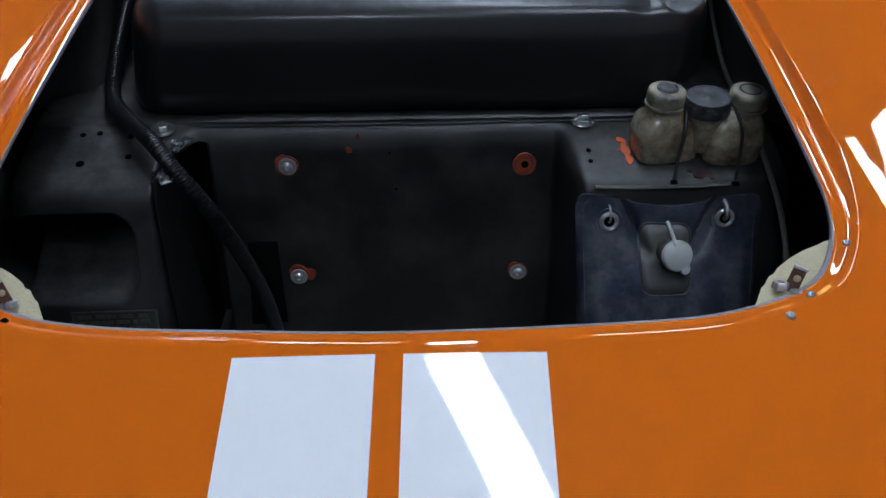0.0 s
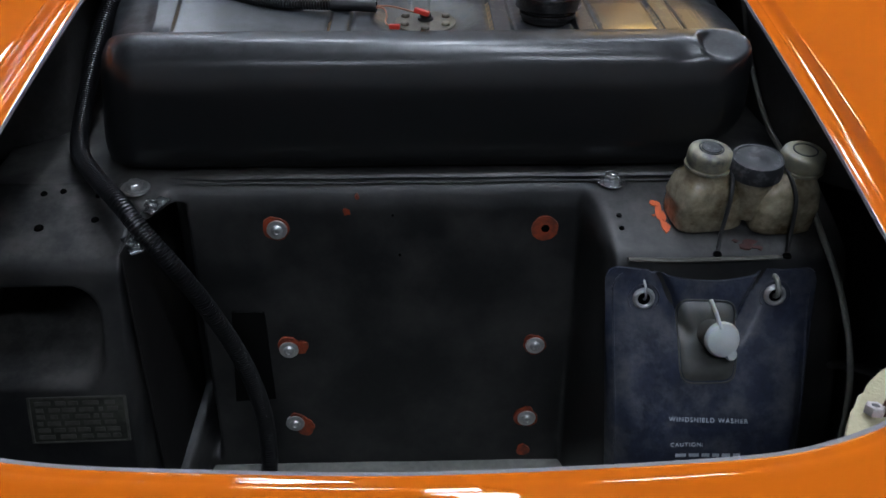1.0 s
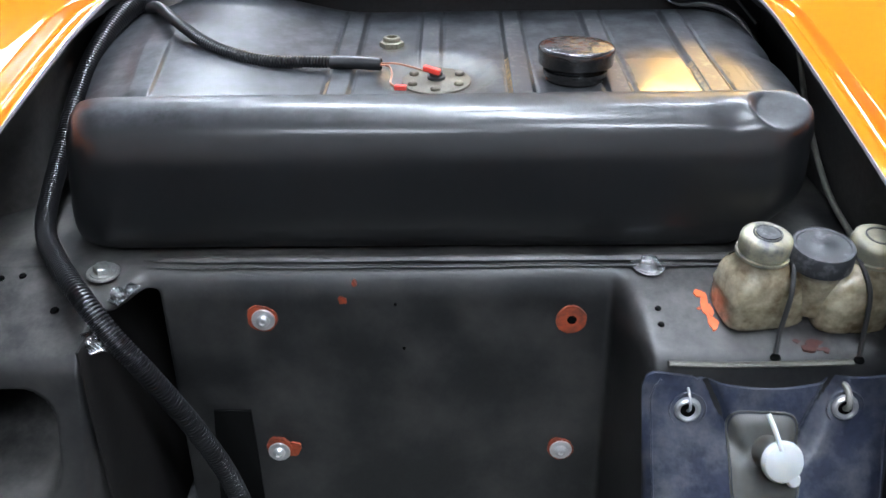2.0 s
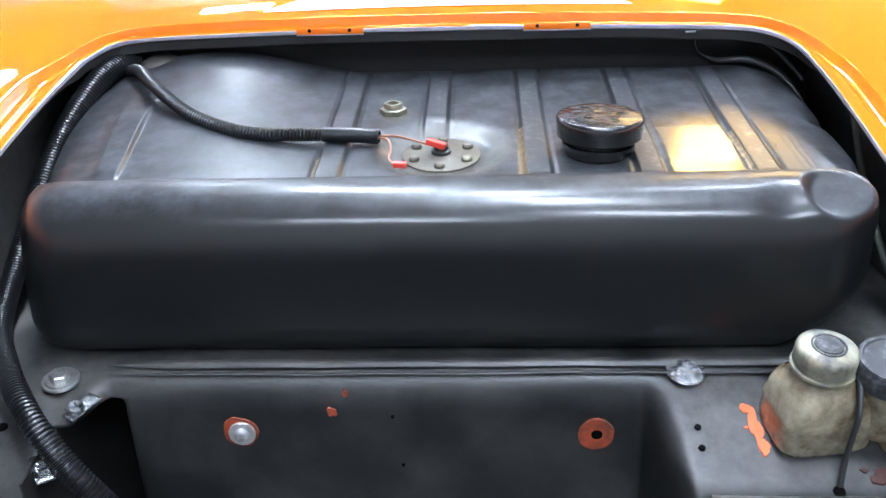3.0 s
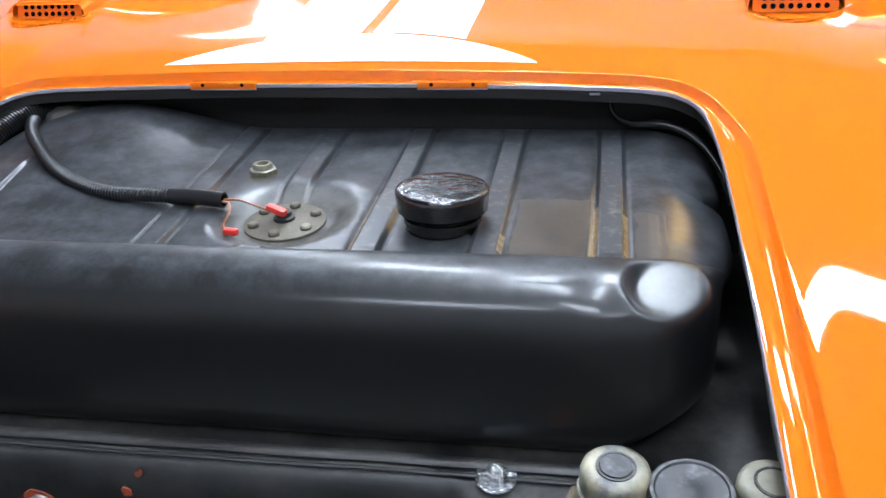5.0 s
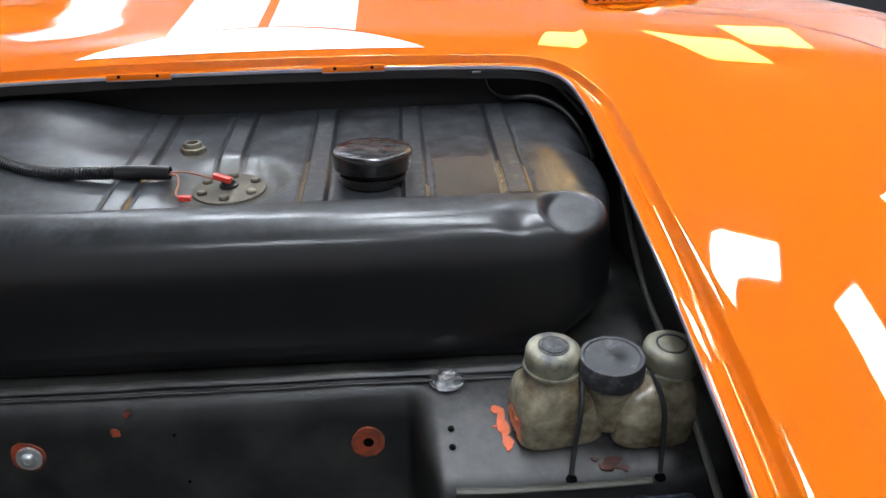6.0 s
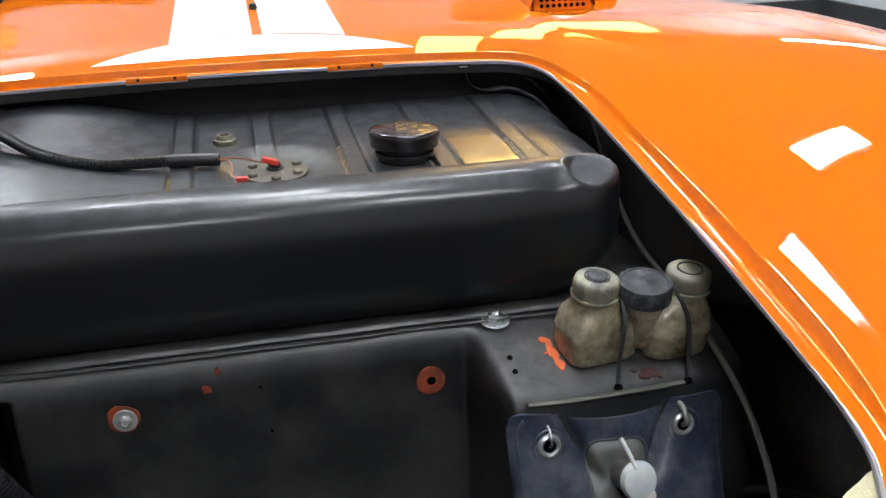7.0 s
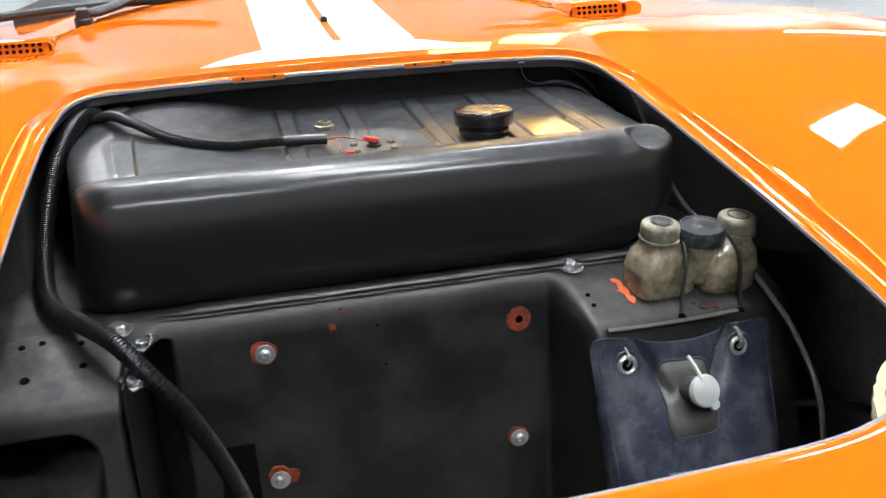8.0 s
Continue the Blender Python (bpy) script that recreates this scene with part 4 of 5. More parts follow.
def ledge_bolts():
    for x, y, m1, lab in ((-0.302, 1.028, STEEL, "hexagon bolt with wide washer on black ledge"), (0.194, 1.034, SILVER, "silver painted bolt with wide washer on black ledge")):
        b = thing("ledge_bolt", (x, y, 0.662), lab, "bolt", "ledge bolts")
        m = pose(x, y, 0.6625, 8, 0, 20)
        part("washer", lathe_bm([(0, 0), (0.0150, 0), (0.0152, 0.0006), (0.0146, 0.0016), (0.0120, 0.0016), (0.0115, 0.0026), (0, 0.0026)], 30, m), m1 if m1 is SILVER else WORNSTEEL, b)
        part("head", hexnut(0.0082, 0.0060, 0, m @ Matrix.Translation((0, 0, 0.0026))), m1 if m1 is SILVER else WORNSTEEL, b)
        if m1 is SILVER:
            part("stud", lathe_bm([(0.004, 0.006), (0.004, 0.010), (0.003, 0.011), (0, 0.011)], 14, m), SILVER, b)
    # fixing clips beside the big hose
    for at, rz in (((-0.288, 0.948, 0.640), 35), ((-0.275, 1.000, 0.656), -30)):
        c = thing("hose_clip", at, "bright steel clip holding the corrugated hose", "clip", "hose clips")
        m = pose(*at, 10, 0, rz) @ Matrix.Diagonal((1.5, 1.3, 1.5, 1))
        part("strap", box_bm(-0.0045, 0.0045, -0.011, 0.011, 0.0, 0.0014, 0.0006, m), SILVER, c)
        part("screw", hexnut(0.0052, 0.0045, 0.0022, m @ Matrix.Translation((0, -0.004, 0.0014))), SILVER, c)
    # holes drilled in the ledges
    def ledge_z(y):
        return float(np.interp(y, [p.y for p in DB][::-1], [p.z for p in DB][::-1]))
    for x, y, r in ((-0.387, 0.977, .0042), (-0.334, 0.987, .0035), (-0.395, 1.024, .003), (-0.376, 1.027, .003), (-0.338, 1.020, .003), (0.1945, 0.985, .0024), (0.1945, 0.968, .0024), (0.2845, 0.938, .0040), (0.3535, 0.9365, .0040)):
        part("drilled_hole", lathe_bm([(0, 0.0016), (r, 0.0016), (r * 1.15, 0.0002)], 14, pose(x, y, ledge_z(y), 16, 0, 0)), VOID, car)
    for x, y, r, s, st in ((0.2345, 1.000, 0.0046, 3, (1.2, 1.0)), (0.2390, 0.972, 0.0058, 5, (0.8, 1.5)), (0.2375, 0.987, 0.0046, 8, (0.75, 2.2)), (0.2300, 0.985, 0.0016, 14, (1.2, 0.8)), (0.316, 0.947, 0.0052, 11, (1.9, 0.8)), (0.326, 0.943, 0.0026, 17, (1.7, 0.8)), (0.306, 0.951, 0.0022, 19, (1.5, 0.9))):
        bm = blob_bm(0, 0, r, s, 0.6, stretch=st)
        bmesh.ops.transform(bm, matrix=pose(x, y, ledge_z(y) + 0.0005, 16 - 90, 0, 0), verts=bm.verts[:])
        part("paint_smear", bm, DULLRED if s in (11, 17, 19) else OVERSPRAY, car, "orange paint smear")


ledge_bolts()


# ---- brake fluid reservoir ----
def bottle_bm(w, d, h, neck, off, m):
    """A boxy moulded bottle whose neck stands off the middle, with sloped shoulders and a moulded ridge."""
    rows = []
    for s, z, n in ((0.84, 0.0, 4.2), (0.94, 0.002, 4.6), (0.985, 0.006, 5.0), (0.99, 0.014, 5.0), (0.99, 0.024, 5.0), (1.0, 0.0265, 5.0), (1.015, 0.029, 5.0), (1.0, 0.0315, 5.0), (0.985, 0.035, 4.6), (0.965, 0.044, 4.2), (0.93, 0.0500, 3.8),
                    (0.88, 0.0540, 3.2), (0.82, 0.0575, 2.8), (0.76, 0.0605, 2.5), (0.69, 0.0635, 2.2), (0.63, 0.067, 2.0), (0.62, h, 2.0)):
        row = []
        for k in range(48):
            a = 2 * math.pi * k / 48
            c, q = math.cos(a), math.sin(a)
            r = (abs(c) ** n + abs(q) ** n) ** (-1 / n)
            t = max(0.0, min(1.0, (0.97 - s) / 0.35)) if z > 0.036 else 0.0
            x = (r * c * w * s + off) * (1 - t) + neck * c * t
            y = r * q * d * s * (1 - t) + neck * q * t
            row.append(m @ Vector((x, y, z)))
        rows.append(row)
    return grid_bm(rows, close_u=True)


def reservoir():
    res = thing("brake_fluid_reservoir", (0.32, 0.98, 0.645), "twin yellowed plastic brake fluid reservoir with three caps", "reservoir")
    ma = pose(0.271, 0.986, 0.642, 8, 1, 10)
    mb = pose(0.362, 0.984, 0.640, 8, 2, 4)
    for m, capmat, lab, w, off in ((ma, IVORY, "ivory screw cap", 0.0365, 0.008), (mb, GREYIVORY, "greyish screw cap", 0.0335, -0.010)):
        part("bottle", bottle_bm(w, 0.0275, 0.074, 0.0195, off, m), BOTTLE, res, "stained translucent plastic bottle")
        cap = part("screw_cap", lathe_bm([(0.0180, 0.0675), (0.0205, 0.0680), (0.0214, 0.070), (0.0214, 0.0790), (0.0206, 0.0822), (0.0184, 0.0840), (0.0150, 0.0848), (0.0120, 0.0846), (0.0115, 0.0840), (0.0105, 0.0840), (0.0100, 0.0850), (0, 0.0852)], 40, m), capmat, res, lab)
        part("cap_ring", lathe_bm([(0.0122, 0.0846), (0.0122, 0.0853), (0.0108, 0.0853), (0.0108, 0.0846)], 30, m), SCUFFED, cap)
        if capmat is IVORY:
            part("cap_disc", lathe_bm([(0.0100, 0.0845), (0.0098, 0.0858), (0, 0.0860)], 24, m), SCUFFED, cap, "scuffed dark grey centre disc")
        part("flange", lathe_bm([(0.0195, 0.0640), (0.0222, 0.0645), (0.0226, 0.0658), (0.0222, 0.0672), (0.0195, 0.0676)], 36, m), capmat, res)
    mc = pose(0.3185, 0.976, 0.6545, 8, 0, 0) @ Matrix.Diagonal((0.98, 0.98, 1.0, 1))
    part("middle_neck", lathe_bm([(0.015, 0), (0.019, 0.03), (0.022, 0.046), (0.022, 0.055)], 32, mc), BOTTLE, res, "stained plastic filler neck")
    cap = part("filler_cap", lathe_bm([(0.022, 0.047), (0.0262, 0.048), (0.0265, 0.050), (0.0262, 0.063), (0.0250, 0.0655), (0.0225, 0.0655), (0.0215, 0.0645), (0.016, 0.0642), (0.004, 0.0645), (0.003, 0.0652), (0, 0.0653)], 44, mc), SCUFFED, res, "scuffed black screw cap")
    part("bridge", box_bm(0.29, 0.345, 0.975, 0.995, 0.655, 0.690, 0.005), BOTTLE, res)
    # cable ties over the bottles
    for (hx, hy), pts in (((0.2845, 0.938), ((0.300, 0.995, 0.706), (0.296, 0.975, 0.712), (0.2945, 0.960, 0.702), (0.2925, 0.9495, 0.685), (0.290, 0.9475, 0.665), (0.287, 0.9445, 0.648), (0.2845, 0.9385, 0.632))),
                         ((0.3535, 0.9365), ((0.340, 0.995, 0.708), (0.344, 0.975, 0.712), (0.350, 0.960, 0.703), (0.3555, 0.949, 0.685), (0.3565, 0.946, 0.665), (0.3555, 0.943, 0.648), (0.3535, 0.9370, 0.631)))):
        line = even(spline(pts, 60), 0.0025)
        solo("cable_tie", tube_bm(line, 0.0022, 8), RUBBER, "black cable tie over the brake fluid reservoir", "cable tie", "cable ties")


reservoir()


# ---- washer bag ----
def bag_point(u, v, lift=0.0):
    """u across, v down; the bag hangs before the box face and bulges lower down."""
    z = 0.6215 - 0.2835 * v
    x0, x1 = 0.173 + 0.010 * v, 0.3815 - 0.010 * v
    x = x0 + (x1 - x0) * u
    edge = min(1.0, math.sin(math.pi * max(0, min(1, u))) * 3.2) ** 0.6
    y = face_y(min(z, 0.62)) - 0.005 - (0.004 + 0.026 * smooth01(0.05, 0.55, v)) * edge - (0.006 * u - 0.002)
    # folds running from the eyelets to the spout
    for (ua, va), (ub, vb), amp in (((0.76, 0.00), (0.63, 0.20), 0.011), ((0.26, 0.01), (0.37, 0.20), 0.009)):
        t = max(0, min(1, ((u - ua) * (ub - ua) + (v - va) * (vb - va)) / ((ub - ua) ** 2 + (vb - va) ** 2)))
        d = math.hypot(u - ua - t * (ub - ua), (v - va - t * (vb - va)) * 1.45)
        y += amp * math.exp(-(d / 0.030) ** 2)
    y += 0.0022 * noise.noise(Vector((u * 5, v * 7, 3.1)))
    z -= 0.015 * math.sin(math.pi * u) ** 2 * (1 - v) ** 6 * (1 if 0.2 < u < 0.8 else 0.6)
    return Vector((x, y - lift, z))


def washer_bag():
    bag = thing("washer_bag", (0.272, 0.89, 0.34), "dusty navy vinyl windscreen washer bag hung on hooks", "washer bag")
    nu, nv = 60, 84
    rows = []
    for j in range(nv + 1):
        v = j / nv
        row = []
        for i in range(nu + 1):
            u = i / nu
            # rounded corners
            r = 0.07
            vv = v * 1.45
            du = max(0, r - u, u - 1 + r)
            if vv < r and du > 0:
                lim = r - math.sqrt(max(0, r * r - du * du))
                vq = lim / 1.45 + (v) * (1 - lim / 1.45)
            else:
                lim = r - math.sqrt(max(0, r * r - du * du)) if du > 0 else 0
                vq = lim / 1.45 + v * (1 - lim / 1.45)
            row.append(bag_point(u, vq))
        rows.append(row)
    front = grid_bm(rows)
    ring = bmesh.ops.extrude_face_region(front, geom=front.faces[:])
    vs = [g for g in ring["geom"] if isinstance(g, bmesh.types.BMVert)]
    bmesh.ops.translate(front, verts=vs, vec=(0, 0.003, 0))
    part("bag", front, NAVY, bag, "dusty navy vinyl bag", angle=50)
    # welded seam round the edge
    line = [bag_point(0.035, v / 40, 0.0006) for v in range(40, 2, -1)] + [bag_point(0.035 + 0.04 * math.sin(a), 0.045 - 0.028 * math.sin(a) ** 2, 0.0006) for a in (0.4, 0.9, 1.4)]
    part("seam", tube_bm(line, 0.0011, 6), NAVY, bag)
    part("seam", tube_bm([bag_point(0.965, v / 40, 0.0006) for v in range(40, 2, -1)], 0.0011, 6), NAVY, bag)
    for u, v in ((0.178, 0.098), (0.800, 0.085)):
        p = bag_point(u, v, 0.001)
        e = part("eyelet", lathe_bm([(0.0062, 0.001), (0.0065, 0.0025), (0.0085, 0.0034), (0.0105, 0.0022), (0.0112, 0)], 32, Matrix.Translation(p) @ pose(0, 0, 0, 78, 0, 0)), STEEL, bag, "bright steel eyelet")
        part("eyelet_hole", lathe_bm([(0, 0.0012), (0.0064, 0.0012)], 24, Matrix.Translation(p) @ pose(0, 0, 0, 78, 0, 0)), VOID, e)
        part("weld_ring", lathe_bm([(0.0145, 0.0), (0.0152, 0.0012), (0.0159, 0.0)], 32, Matrix.Translation(p) @ pose(0, 0, 0, 78, 0, 0)), NAVY, e)
    # spout base, spout and cap
    cu, cv = 0.490, 0.222
    rows = []
    for j in range(21):
        row = []
        for i in range(15):
            a, b = i / 14 * 2 - 1, j / 20 * 2 - 1
            k = (abs(a) ** 6 + abs(b) ** 6) ** (1 / 6)
            sc = max(abs(a), abs(b)) / k if k > 0 else 1
            row.append(bag_point(cu + 0.130 * a * sc - 0.008, cv + 0.130 * b * sc, 0.0012 + 0.0026 * (1 - smooth01(0.82, 1.0, max(abs(a), abs(b))))))
        rows.append(row)
    part("spout_base", grid_bm(rows), SPOUT, bag, "smoky clear vinyl spout base")
    ring = [bag_point(cu - 0.008 + 0.138 * math.copysign(abs(math.cos(a)) ** 0.35, math.cos(a)), cv + 0.138 * math.copysign(abs(math.sin(a)) ** 0.35, math.sin(a)), 0.0012) for a in (2 * math.pi * k / 72 for k in range(73))]
    part("spout_weld", tube_bm(ring, 0.0009, 6), SPOUT, bag, "welded outline of the spout base")
    p = bag_point(cu + 0.01, cv - 0.018, 0.0)
    m = Matrix.Translation(p) @ pose(0, 0, 0, 68, 0, 8)
    part("spout", lathe_bm([(0.0150, 0), (0.0135, 0.006), (0.0125, 0.020), (0.0135, 0.022), (0.0135, 0.0255)], 28, m), SPOUT, bag, "smoky clear vinyl spout")
    cap = part("spout_cap", lathe_bm([(0.0130, 0.023), (0.0172, 0.0235), (0.0177, 0.0265), (0.0160, 0.0300), (0.010, 0.0322), (0, 0.0330)], 36, m), WHITEPLASTIC, bag, "white soft plastic stopper")
    top = m @ Vector((0, 0, 0.0268))
    part("cap_tab", lathe_bm([(0, 0.0045), (0.005, 0.0042), (0.0062, 0.002), (0.005, 0), (0, 0)], 18, Matrix.Translation(top + Vector((0.0085, -0.004, -0.0145))) @ pose(0, 0, 0, 68, 0, 8)), WHITEPLASTIC, cap)
    line = even(spline([top + Vector((-0.003, 0.0, 0.012)), top + Vector((-0.005, 0.006, 0.019)), top + Vector((-0.0075, 0.013, 0.026)), top + Vector((-0.0100, 0.021, 0.032))], 20), 0.0025)
    part("cap_strap", tube_bm(line, 0.0021, 8), WHITEPLASTIC, cap)
    # hooks
    for u, v, wide in ((0.178, 0.098, 0.0012), (0.800, 0.085, 0.0026)):
        p = bag_point(u, v)
        line = even(spline([p + Vector((0, 0.008, 0.017)), p + Vector((0, 0.002, 0.0165)), p + Vector((0, -0.0045, 0.013)), p + Vector((0, -0.008, 0.006)), p + Vector((0, -0.001, -0.001)), p + Vector((0, 0.006, 0.001))], 30), 0.002)
        solo("bag_hook", tube_bm(line, wide, 10), STEEL if wide < 0.002 else TUBE, "steel hook through the eyelet of the washer bag", "hook", "bag hooks")
    # printing
    def letters(body, size, u, v, name):
        cu_ = bpy.data.curves.new(name, "FONT")
        cu_.body, cu_.size, cu_.align_x, cu_.extrude = body, size, "LEFT", 0.0003
        cu_.space_character = 1.25
        tmp = bpy.data.objects.new(name, cu_)
        scene.collection.objects.link(tmp)
        me = bpy.data.meshes.new_from_object(tmp.evaluated_get(bpy.context.evaluated_depsgraph_get()))
        bpy.data.objects.remove(tmp)
        a, b = bag_point(u, v), bag_point(u + 0.1, v)
        dn = (bag_point(u, v + 0.05) - a).normalized()
        right = (b - a).normalized()
        nrm = dn.cross(right).normalized()
        if nrm.y > 0:
            nrm = -nrm
        m3 = Matrix((right, -dn, nrm)).transposed().to_4x4()
        me.transform(Matrix.Translation(a + nrm * 0.0022) @ m3)
        me.materials.append(PRINT)
        ob = new(name, me)
        ob.parent = bag
        ob.matrix_parent_inverse = bag.matrix_basis.inverted()
        return tagged(ob, "white printed lettering")
    letters("WINDSHIELD WASHER", 0.0063, 0.29, 0.484, "printed_title")
    letters("CAUTION:", 0.0058, 0.30, 0.572, "printed_caution")
    k = 0
    for j, (w0, w1) in enumerate(((0.33, 0.66), (0.33, 0.64), (0.33, 0.66), (0.33, 0.58))):
        u = w0
        while u < w1:
            w = random.uniform(0.025, 0.06)
            v = 0.60 + j * 0.025
            rows = [[bag_point(u, v, 0.0014), bag_point(min(u + w, w1), v, 0.0014)], [bag_point(u, v + 0.013, 0.0014), bag_point(min(u + w, w1), v + 0.013, 0.0014)]]
            part("print_bar", grid_bm(rows), PRINT, bag)
            u += w + 0.014


washer_bag()
line = even(spline([(0.195, 0.9315, 0.6275), (0.24, 0.9305, 0.6265), (0.30, 0.9300, 0.6275), (0.345, 0.9285, 0.6300)], 30), 0.006)
solo("bag_rail", tube_bm(line, 0.0042, 10, squash=0.5), OLIVE, "olive strip along the ledge above the washer bag", "strip")


# ---- data plate ----
def data_plate():
    d = thing("data_plate", (-0.351, 0.888, 0.44), "tarnished metal data plate on black side box", "plate")
    tilt = math.degrees(math.atan2(0.027, 0.10))
    m = pose(-0.353, face_y(0.474) - 0.0015, 0.474, 90 - tilt * 0.9, 0, 1.5) @ Matrix.Diagonal((1.04, 0.84, 1, 1))
    part("plate", box_bm(-0.047, 0.047, -0.030, 0.030, 0, 0.0015, 0.0006, m), PLATE, d)
    for x0, x1, y0, y1 in ((-0.047, 0.047, 0.028, 0.030), (-0.047, 0.047, -0.030, -0.028), (0.0445, 0.047, -0.03, 0.03), (-0.047, -0.0445, -0.03, 0.03)):
        part("border", box_bm(x0, x1, y0, y1, 0.0016, 0.0024, 0, m), PLATELINE, d)
    for j in range(6):
        x = -0.040
        while x < 0.036:
            w = random.uniform(0.004, 0.016)
            y = 0.022 - j * 0.0088
            part("lettering_bar", box_bm(x, min(x + w, 0.038), y - 0.0026, y + 0.0026, 0.0016, 0.0021, 0, m), PLATELINE, d)
            x += w + random.uniform(0.002, 0.006)


data_plate()


# ---- catch pads and screws at the front corners ----
def catch_pad(sx):
    pad = thing("catch_pad", (sx * 0.31, 0.65, 0.69), "rough cream filler pad with steel catch bracket", "lid catch", "lid catches")
    ring = [(0.256, 0.572), (0.258, 0.585), (0.264, 0.607), (0.276, 0.626), (0.294, 0.645), (0.316, 0.660), (0.350, 0.674), (0.372, 0.65), (0.345, 0.60), (0.30, 0.570)]
    pts = closed_spline([(0.350 + (a - 0.350) * 1.03, 0.575 + (b - 0.575) * 1.04, 0) for a, b in ring], 48)
    pts = [p + Vector((noise.noise(p * 160), noise.noise(p * 160 + Vector((9, 0, 0))), 0)) * 0.0016 for p in pts]
    bm = bmesh.new()
    z = lambda p: rim_z(p.x, p.y) - 0.0085
    off = -0.026 if sx < 0 else 0.0
    top = [bm.verts.new((sx * p.x + off, p.y, z(p))) for p in pts]
    low = [bm.verts.new((sx * p.x + off, p.y, z(p) - 0.014)) for p in pts]
    bm.faces.new(top)
    bm.faces.new(low[::-1])
    for k in range(48):
        bm.faces.new((top[k], low[k], low[(k + 1) % 48], top[(k + 1) % 48]))
    part("pad", bm, CREAM, pad, "rough cream filler")
    m = pose(sx * 0.289 + off, 0.616, 0.6985, -14, 14 * sx, -20 * sx) @ Matrix.Diagonal((0.85, 0.85, 0.85, 1))
    part("bracket", box_bm(-0.0062, 0.0062, -0.001, 0.001, 0.0, 0.024, 0.0006, m), mat("rusty_bracket", (0.10, 0.05, 0.032), rough=0.6, metal=0.3, spread=0.4, scale=80), pad, "rusty brown bracket leg")
    part("bracket_top", box_bm(-0.0065, 0.0065, -0.004, 0.002, 0.0240, 0.0262, 0.0006, m), STEEL, pad, "bright folded bracket top")
    part("bracket_hole", lathe_bm([(0, 0.0013), (0.003, 0.0013), (0.0034, 0.001)], 14, m @ pose(0.0008, 0, 0.0145, 90, 0, 0)), CREAM, pad)
    part("nut", hexnut(0.0078, 0.0065, 0.0035, m @ pose(-0.0095, -0.002, 0.0005, 0, -14 * sx, 10)), STEEL, pad)
    part("nut", hexnut(0.0062, 0.0050, 0.0, m @ pose(0.0050, -0.0055, 0.0002, 0, -14 * sx, 30)), STEEL, pad)


catch_pad(1)
catch_pad(-1)
for x, y in ((0.2772, 0.5805), (0.3008, 0.6040), (0.3490, 0.6620), (-0.308, 0.592), (-0.326, 0.598)):
    z = shell_z(x, y) - 0.0002
    if x > 0:
        s = thing("lip_screw", (x, y, z), "small zinc screw in the orange lip", "screw", "lip screws")
        part("screw_head", lathe_bm([(0.0040, -0.003), (0.0040, 0.0006), (0.0030, 0.0018), (0.0010, 0.0021), (0, 0.0010)], 18, pose(x, y, z, 12, 0, 0)), WORNSTEEL, s)
    else:
        part("drilled_hole", lathe_bm([(0, 0.0012), (0.0028, 0.0012), (0.003, -0.001)], 14, pose(x, y, z, 12, 0, 0)), VOID, car)


part("lip_notch", box_bm(-0.200, -0.178, 0.570, 0.578, rim_z(0, 0.574) - 0.0082, rim_z(0, 0.574) - 0.0022, 0.0015), ORANGE, car, "painted notch in the raw lip edge")
for x, z in ((0.282, 0.842), (0.262, 0.836)):
    part("bulkhead_screw", lathe_bm([(0.0045, 0), (0.0045, 0.0015), (0.003, 0.003), (0, 0.0034)], 14, pose(x, 1.4248, z, 90, 0, 0)), STEEL, car)

# ---- vents, windscreen and wiper ----
def vent(sx, x, y):
    zb = body_z(x, y + 0.02)
    rows = []
    for j in range(17):
        t = j / 16
        w = 0.052 * (1 - 0.35 * t * t)
        h = 0.023 * (1 - t) ** 0.8 + 0.001
        row = []
        for i in range(25):
            a = math.pi * i / 24
            px = x + w * -math.cos(a) * (1 if abs(math.cos(a)) < 1 else 1)
            py = y + 0.15 * t
            row.append(Vector((px, py, body_z(px, py) - 0.004 + h * min(1, math.sin(a) * 1.9) ** 0.7)))
        rows.append(row)
    sc = part("vent_scoop", grid_bm(rows), ORANGE, car, "orange scoop with perforated grille")
    m = pose(x, y + 0.005, zb + 0.0042, 76, 0, 0)
    part("vent_grille", box_bm(-0.046, 0.046, -0.0110, 0.0110, -0.001, 0.001, 0.0, m), ORANGE, sc)
    for r in range(2):
        for k in range(8):
            part("grille_hole", lathe_bm([(0, 0.0018), (0.0030, 0.0018), (0.0032, 0.001)], 12, m @ Matrix.Translation((-0.0335 + 0.0096 * k, -0.0045 + 0.009 * r, 0))), VOID, sc)


vent(1, 0.469, 1.612)
vent(-1, -0.467, 1.640)


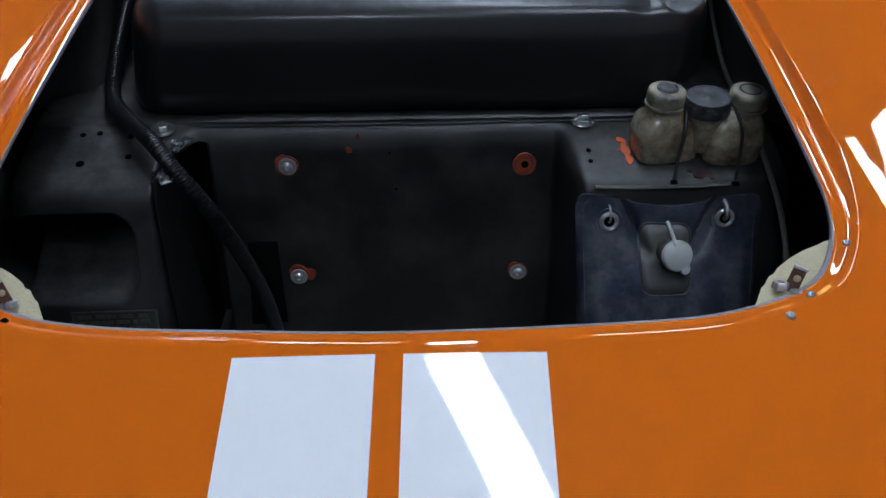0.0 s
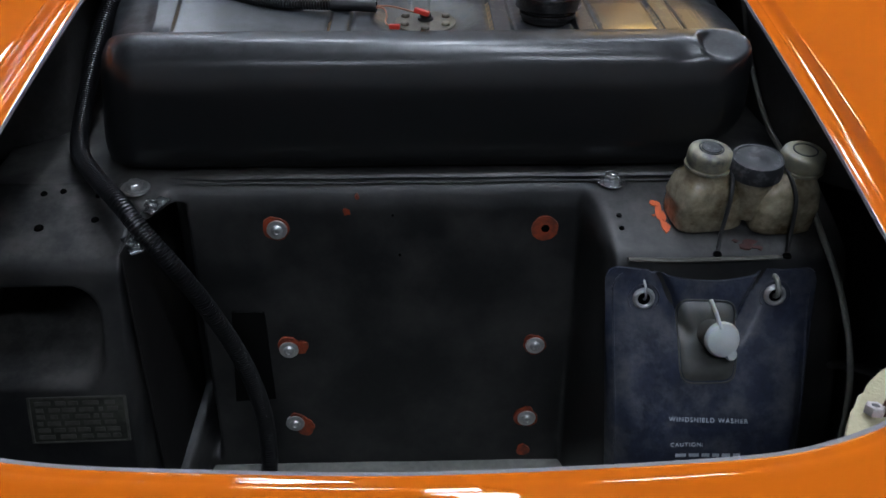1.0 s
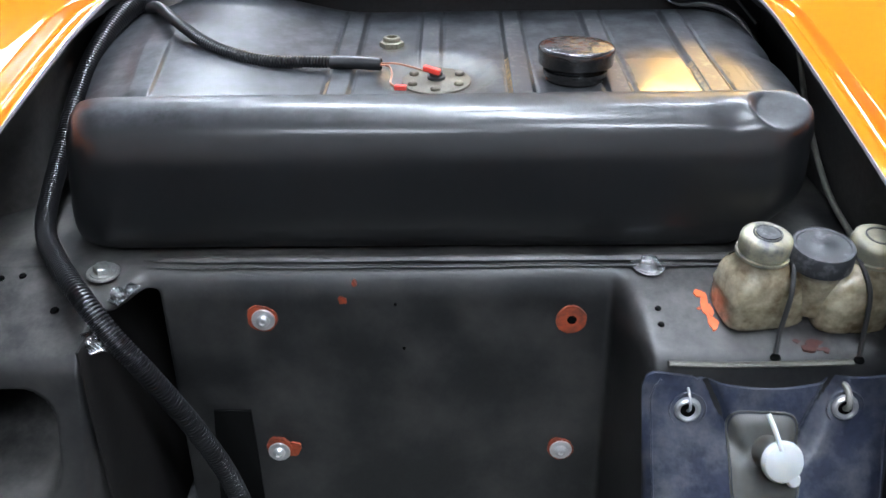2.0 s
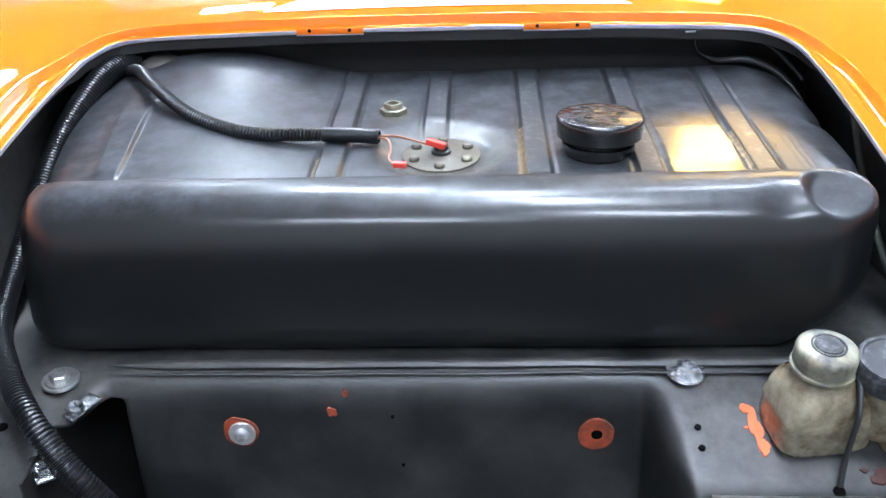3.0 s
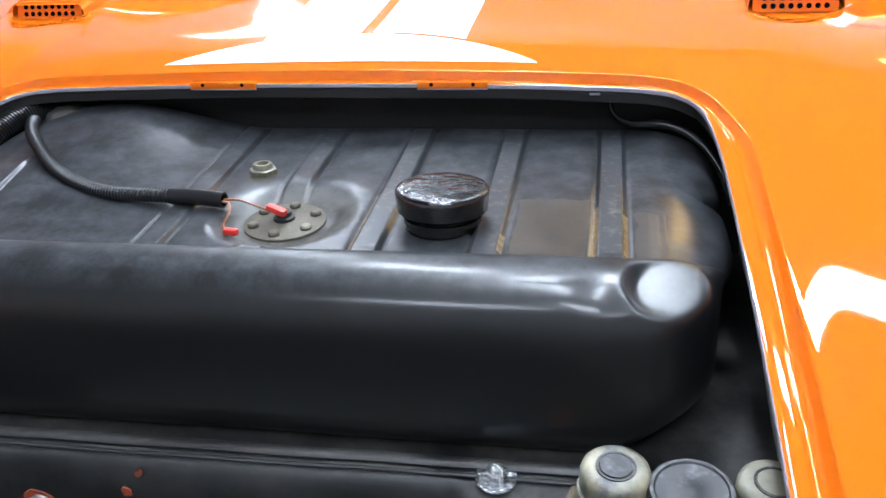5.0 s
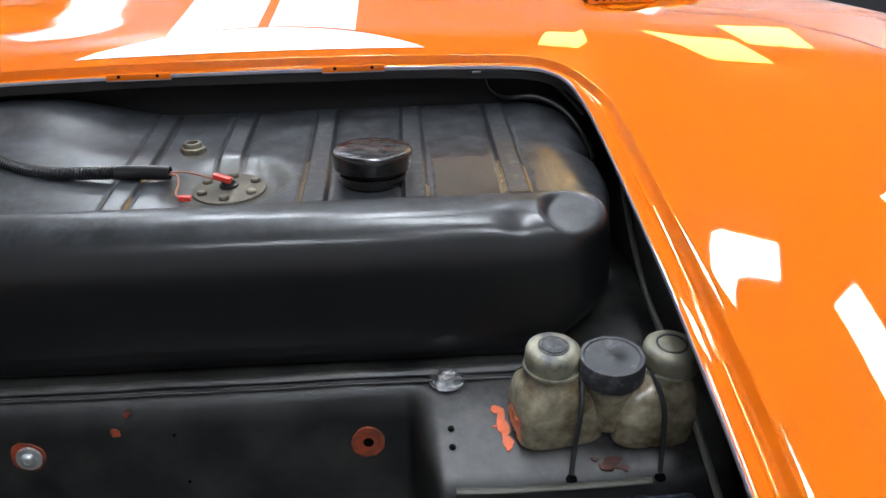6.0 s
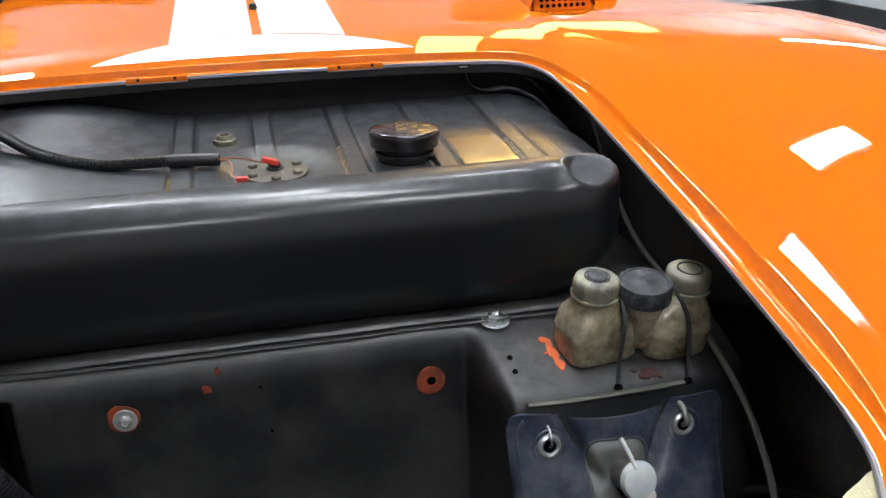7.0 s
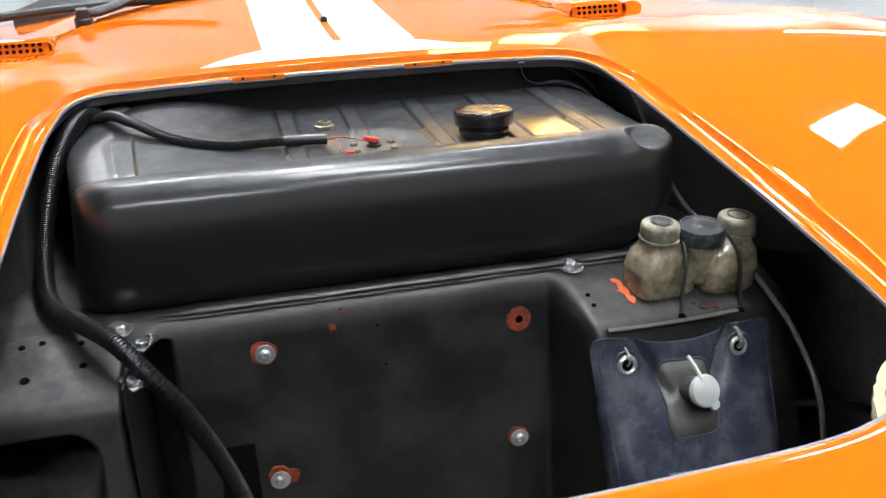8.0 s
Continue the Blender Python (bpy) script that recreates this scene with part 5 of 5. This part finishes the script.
def windscreen():
    w = thing("windscreen", (0, 2.0, 0.92), "curved glass windscreen in black rubber seal", "windscreen")
    base = lambda a: Vector((0.64 * math.sin(a), 1.61 + 0.42 * math.cos(a), 0.0))
    rows = []
    for j in range(9):
        t = j / 8
        row = []
        for i in range(41):
            a = -1.15 + 2.3 * i / 40
            p = base(a)
            row.append(Vector((p.x * (1 - 0.12 * t), p.y + 0.42 * t, 0.915 + 0.012 * math.cos(a) + 0.26 * t)))
        rows.append(row)
    sheet = grid_bm(rows)
    ext = bmesh.ops.extrude_face_region(sheet, geom=sheet.faces[:])
    bmesh.ops.translate(sheet, verts=[g for g in ext["geom"] if isinstance(g, bmesh.types.BMVert)], vec=(0, 0.003, -0.005))
    pane = part("glass", sheet, GLASS, w)
    pane.visible_shadow = False
    part("seal", tube_bm([p + Vector((0, 0, 0.0)) for p in rows[0]], 0.008, 8), RUBBER, w, "black rubber seal")
    for sx in (-1, 1):
        line = even(spline([(sx * 0.62, 1.81, 0.905), (sx * 0.595, 1.94, 0.95), (sx * 0.55, 2.14, 1.02), (sx * 0.51, 2.34, 1.075)], 30), 0.02)
        part("pillar", tube_bm(line, 0.03, 12, squash=0.6), ORANGE, w, "orange painted windscreen pillar")
    part("dash", box_bm(-0.55, 0.55, 2.07, 2.5, 0.6, 0.915, 0.01), DASH, w, "black dashboard top")


windscreen()


def work_lamp():
    """A twin warm lamp hung under the ceiling behind the cabin."""
    w = thing("work_lamp", (1.70, 5.35, 3.2), "twin warm amber work lamp hung under the ceiling", "work lamp")
    for x, z in ((1.34, 2.86), (1.82, 2.46)):
        m = pose(x, 5.30, z, 76, 0, -14)
        head = part("housing", box_bm(-0.212, 0.212, -0.292, 0.292, -0.060, -0.004, 0.010, m), DARKTRIM, w, "dark steel lamp housing")
        part("diffuser", box_bm(-0.20, 0.20, -0.28, 0.28, -0.004, 0.004, 0.002, m), AMBER, head, "glowing warm diffuser")
        part("drop_rod", box_bm(x - 0.010, x + 0.010, 5.348, 5.366, z - 0.10, 3.18, 0.002), DARKTRIM, w)
    part("crossbar", box_bm(1.30, 2.12, 5.34, 5.37, 3.170, 3.2, 0.003), DARKTRIM, w)


work_lamp()


def wiper():
    x, y = -0.392, 1.862
    z = body_z(x, y)
    w = thing("wiper", (x, y, z), "black windscreen wiper arm on round pivot", "wiper")
    part("pivot", lathe_bm([(0.016, -0.004), (0.016, 0.010), (0.013, 0.013), (0.013, 0.022), (0.010, 0.027), (0, 0.029)], 24, pose(x, y, z, 10, 0, 0)), RUBBER, w)
    line = even(spline([(x, y, z + 0.018), (x + 0.020, y + 0.018, z + 0.018), (x + 0.055, y + 0.050, z + 0.026), (x + 0.110, y + 0.100, z + 0.046), (x + 0.220, y + 0.190, z + 0.085)], 40), 0.01)
    part("arm", tube_bm(line, lambda i: 0.014 if i < 12 else 0.010, 10, squash=0.6), RUBBER, w)
    n = thing("washer_jet", (0.006, 1.664, 0.897), "small black washer jet on the cowl", "washer jet")
    part("jet", lathe_bm([(0.006, 0), (0.006, 0.004), (0.0045, 0.008), (0, 0.0095)], 18, Matrix.Translation((0.006, 1.664, body_z(0.006, 1.664)))), RUBBER, n)


wiper()
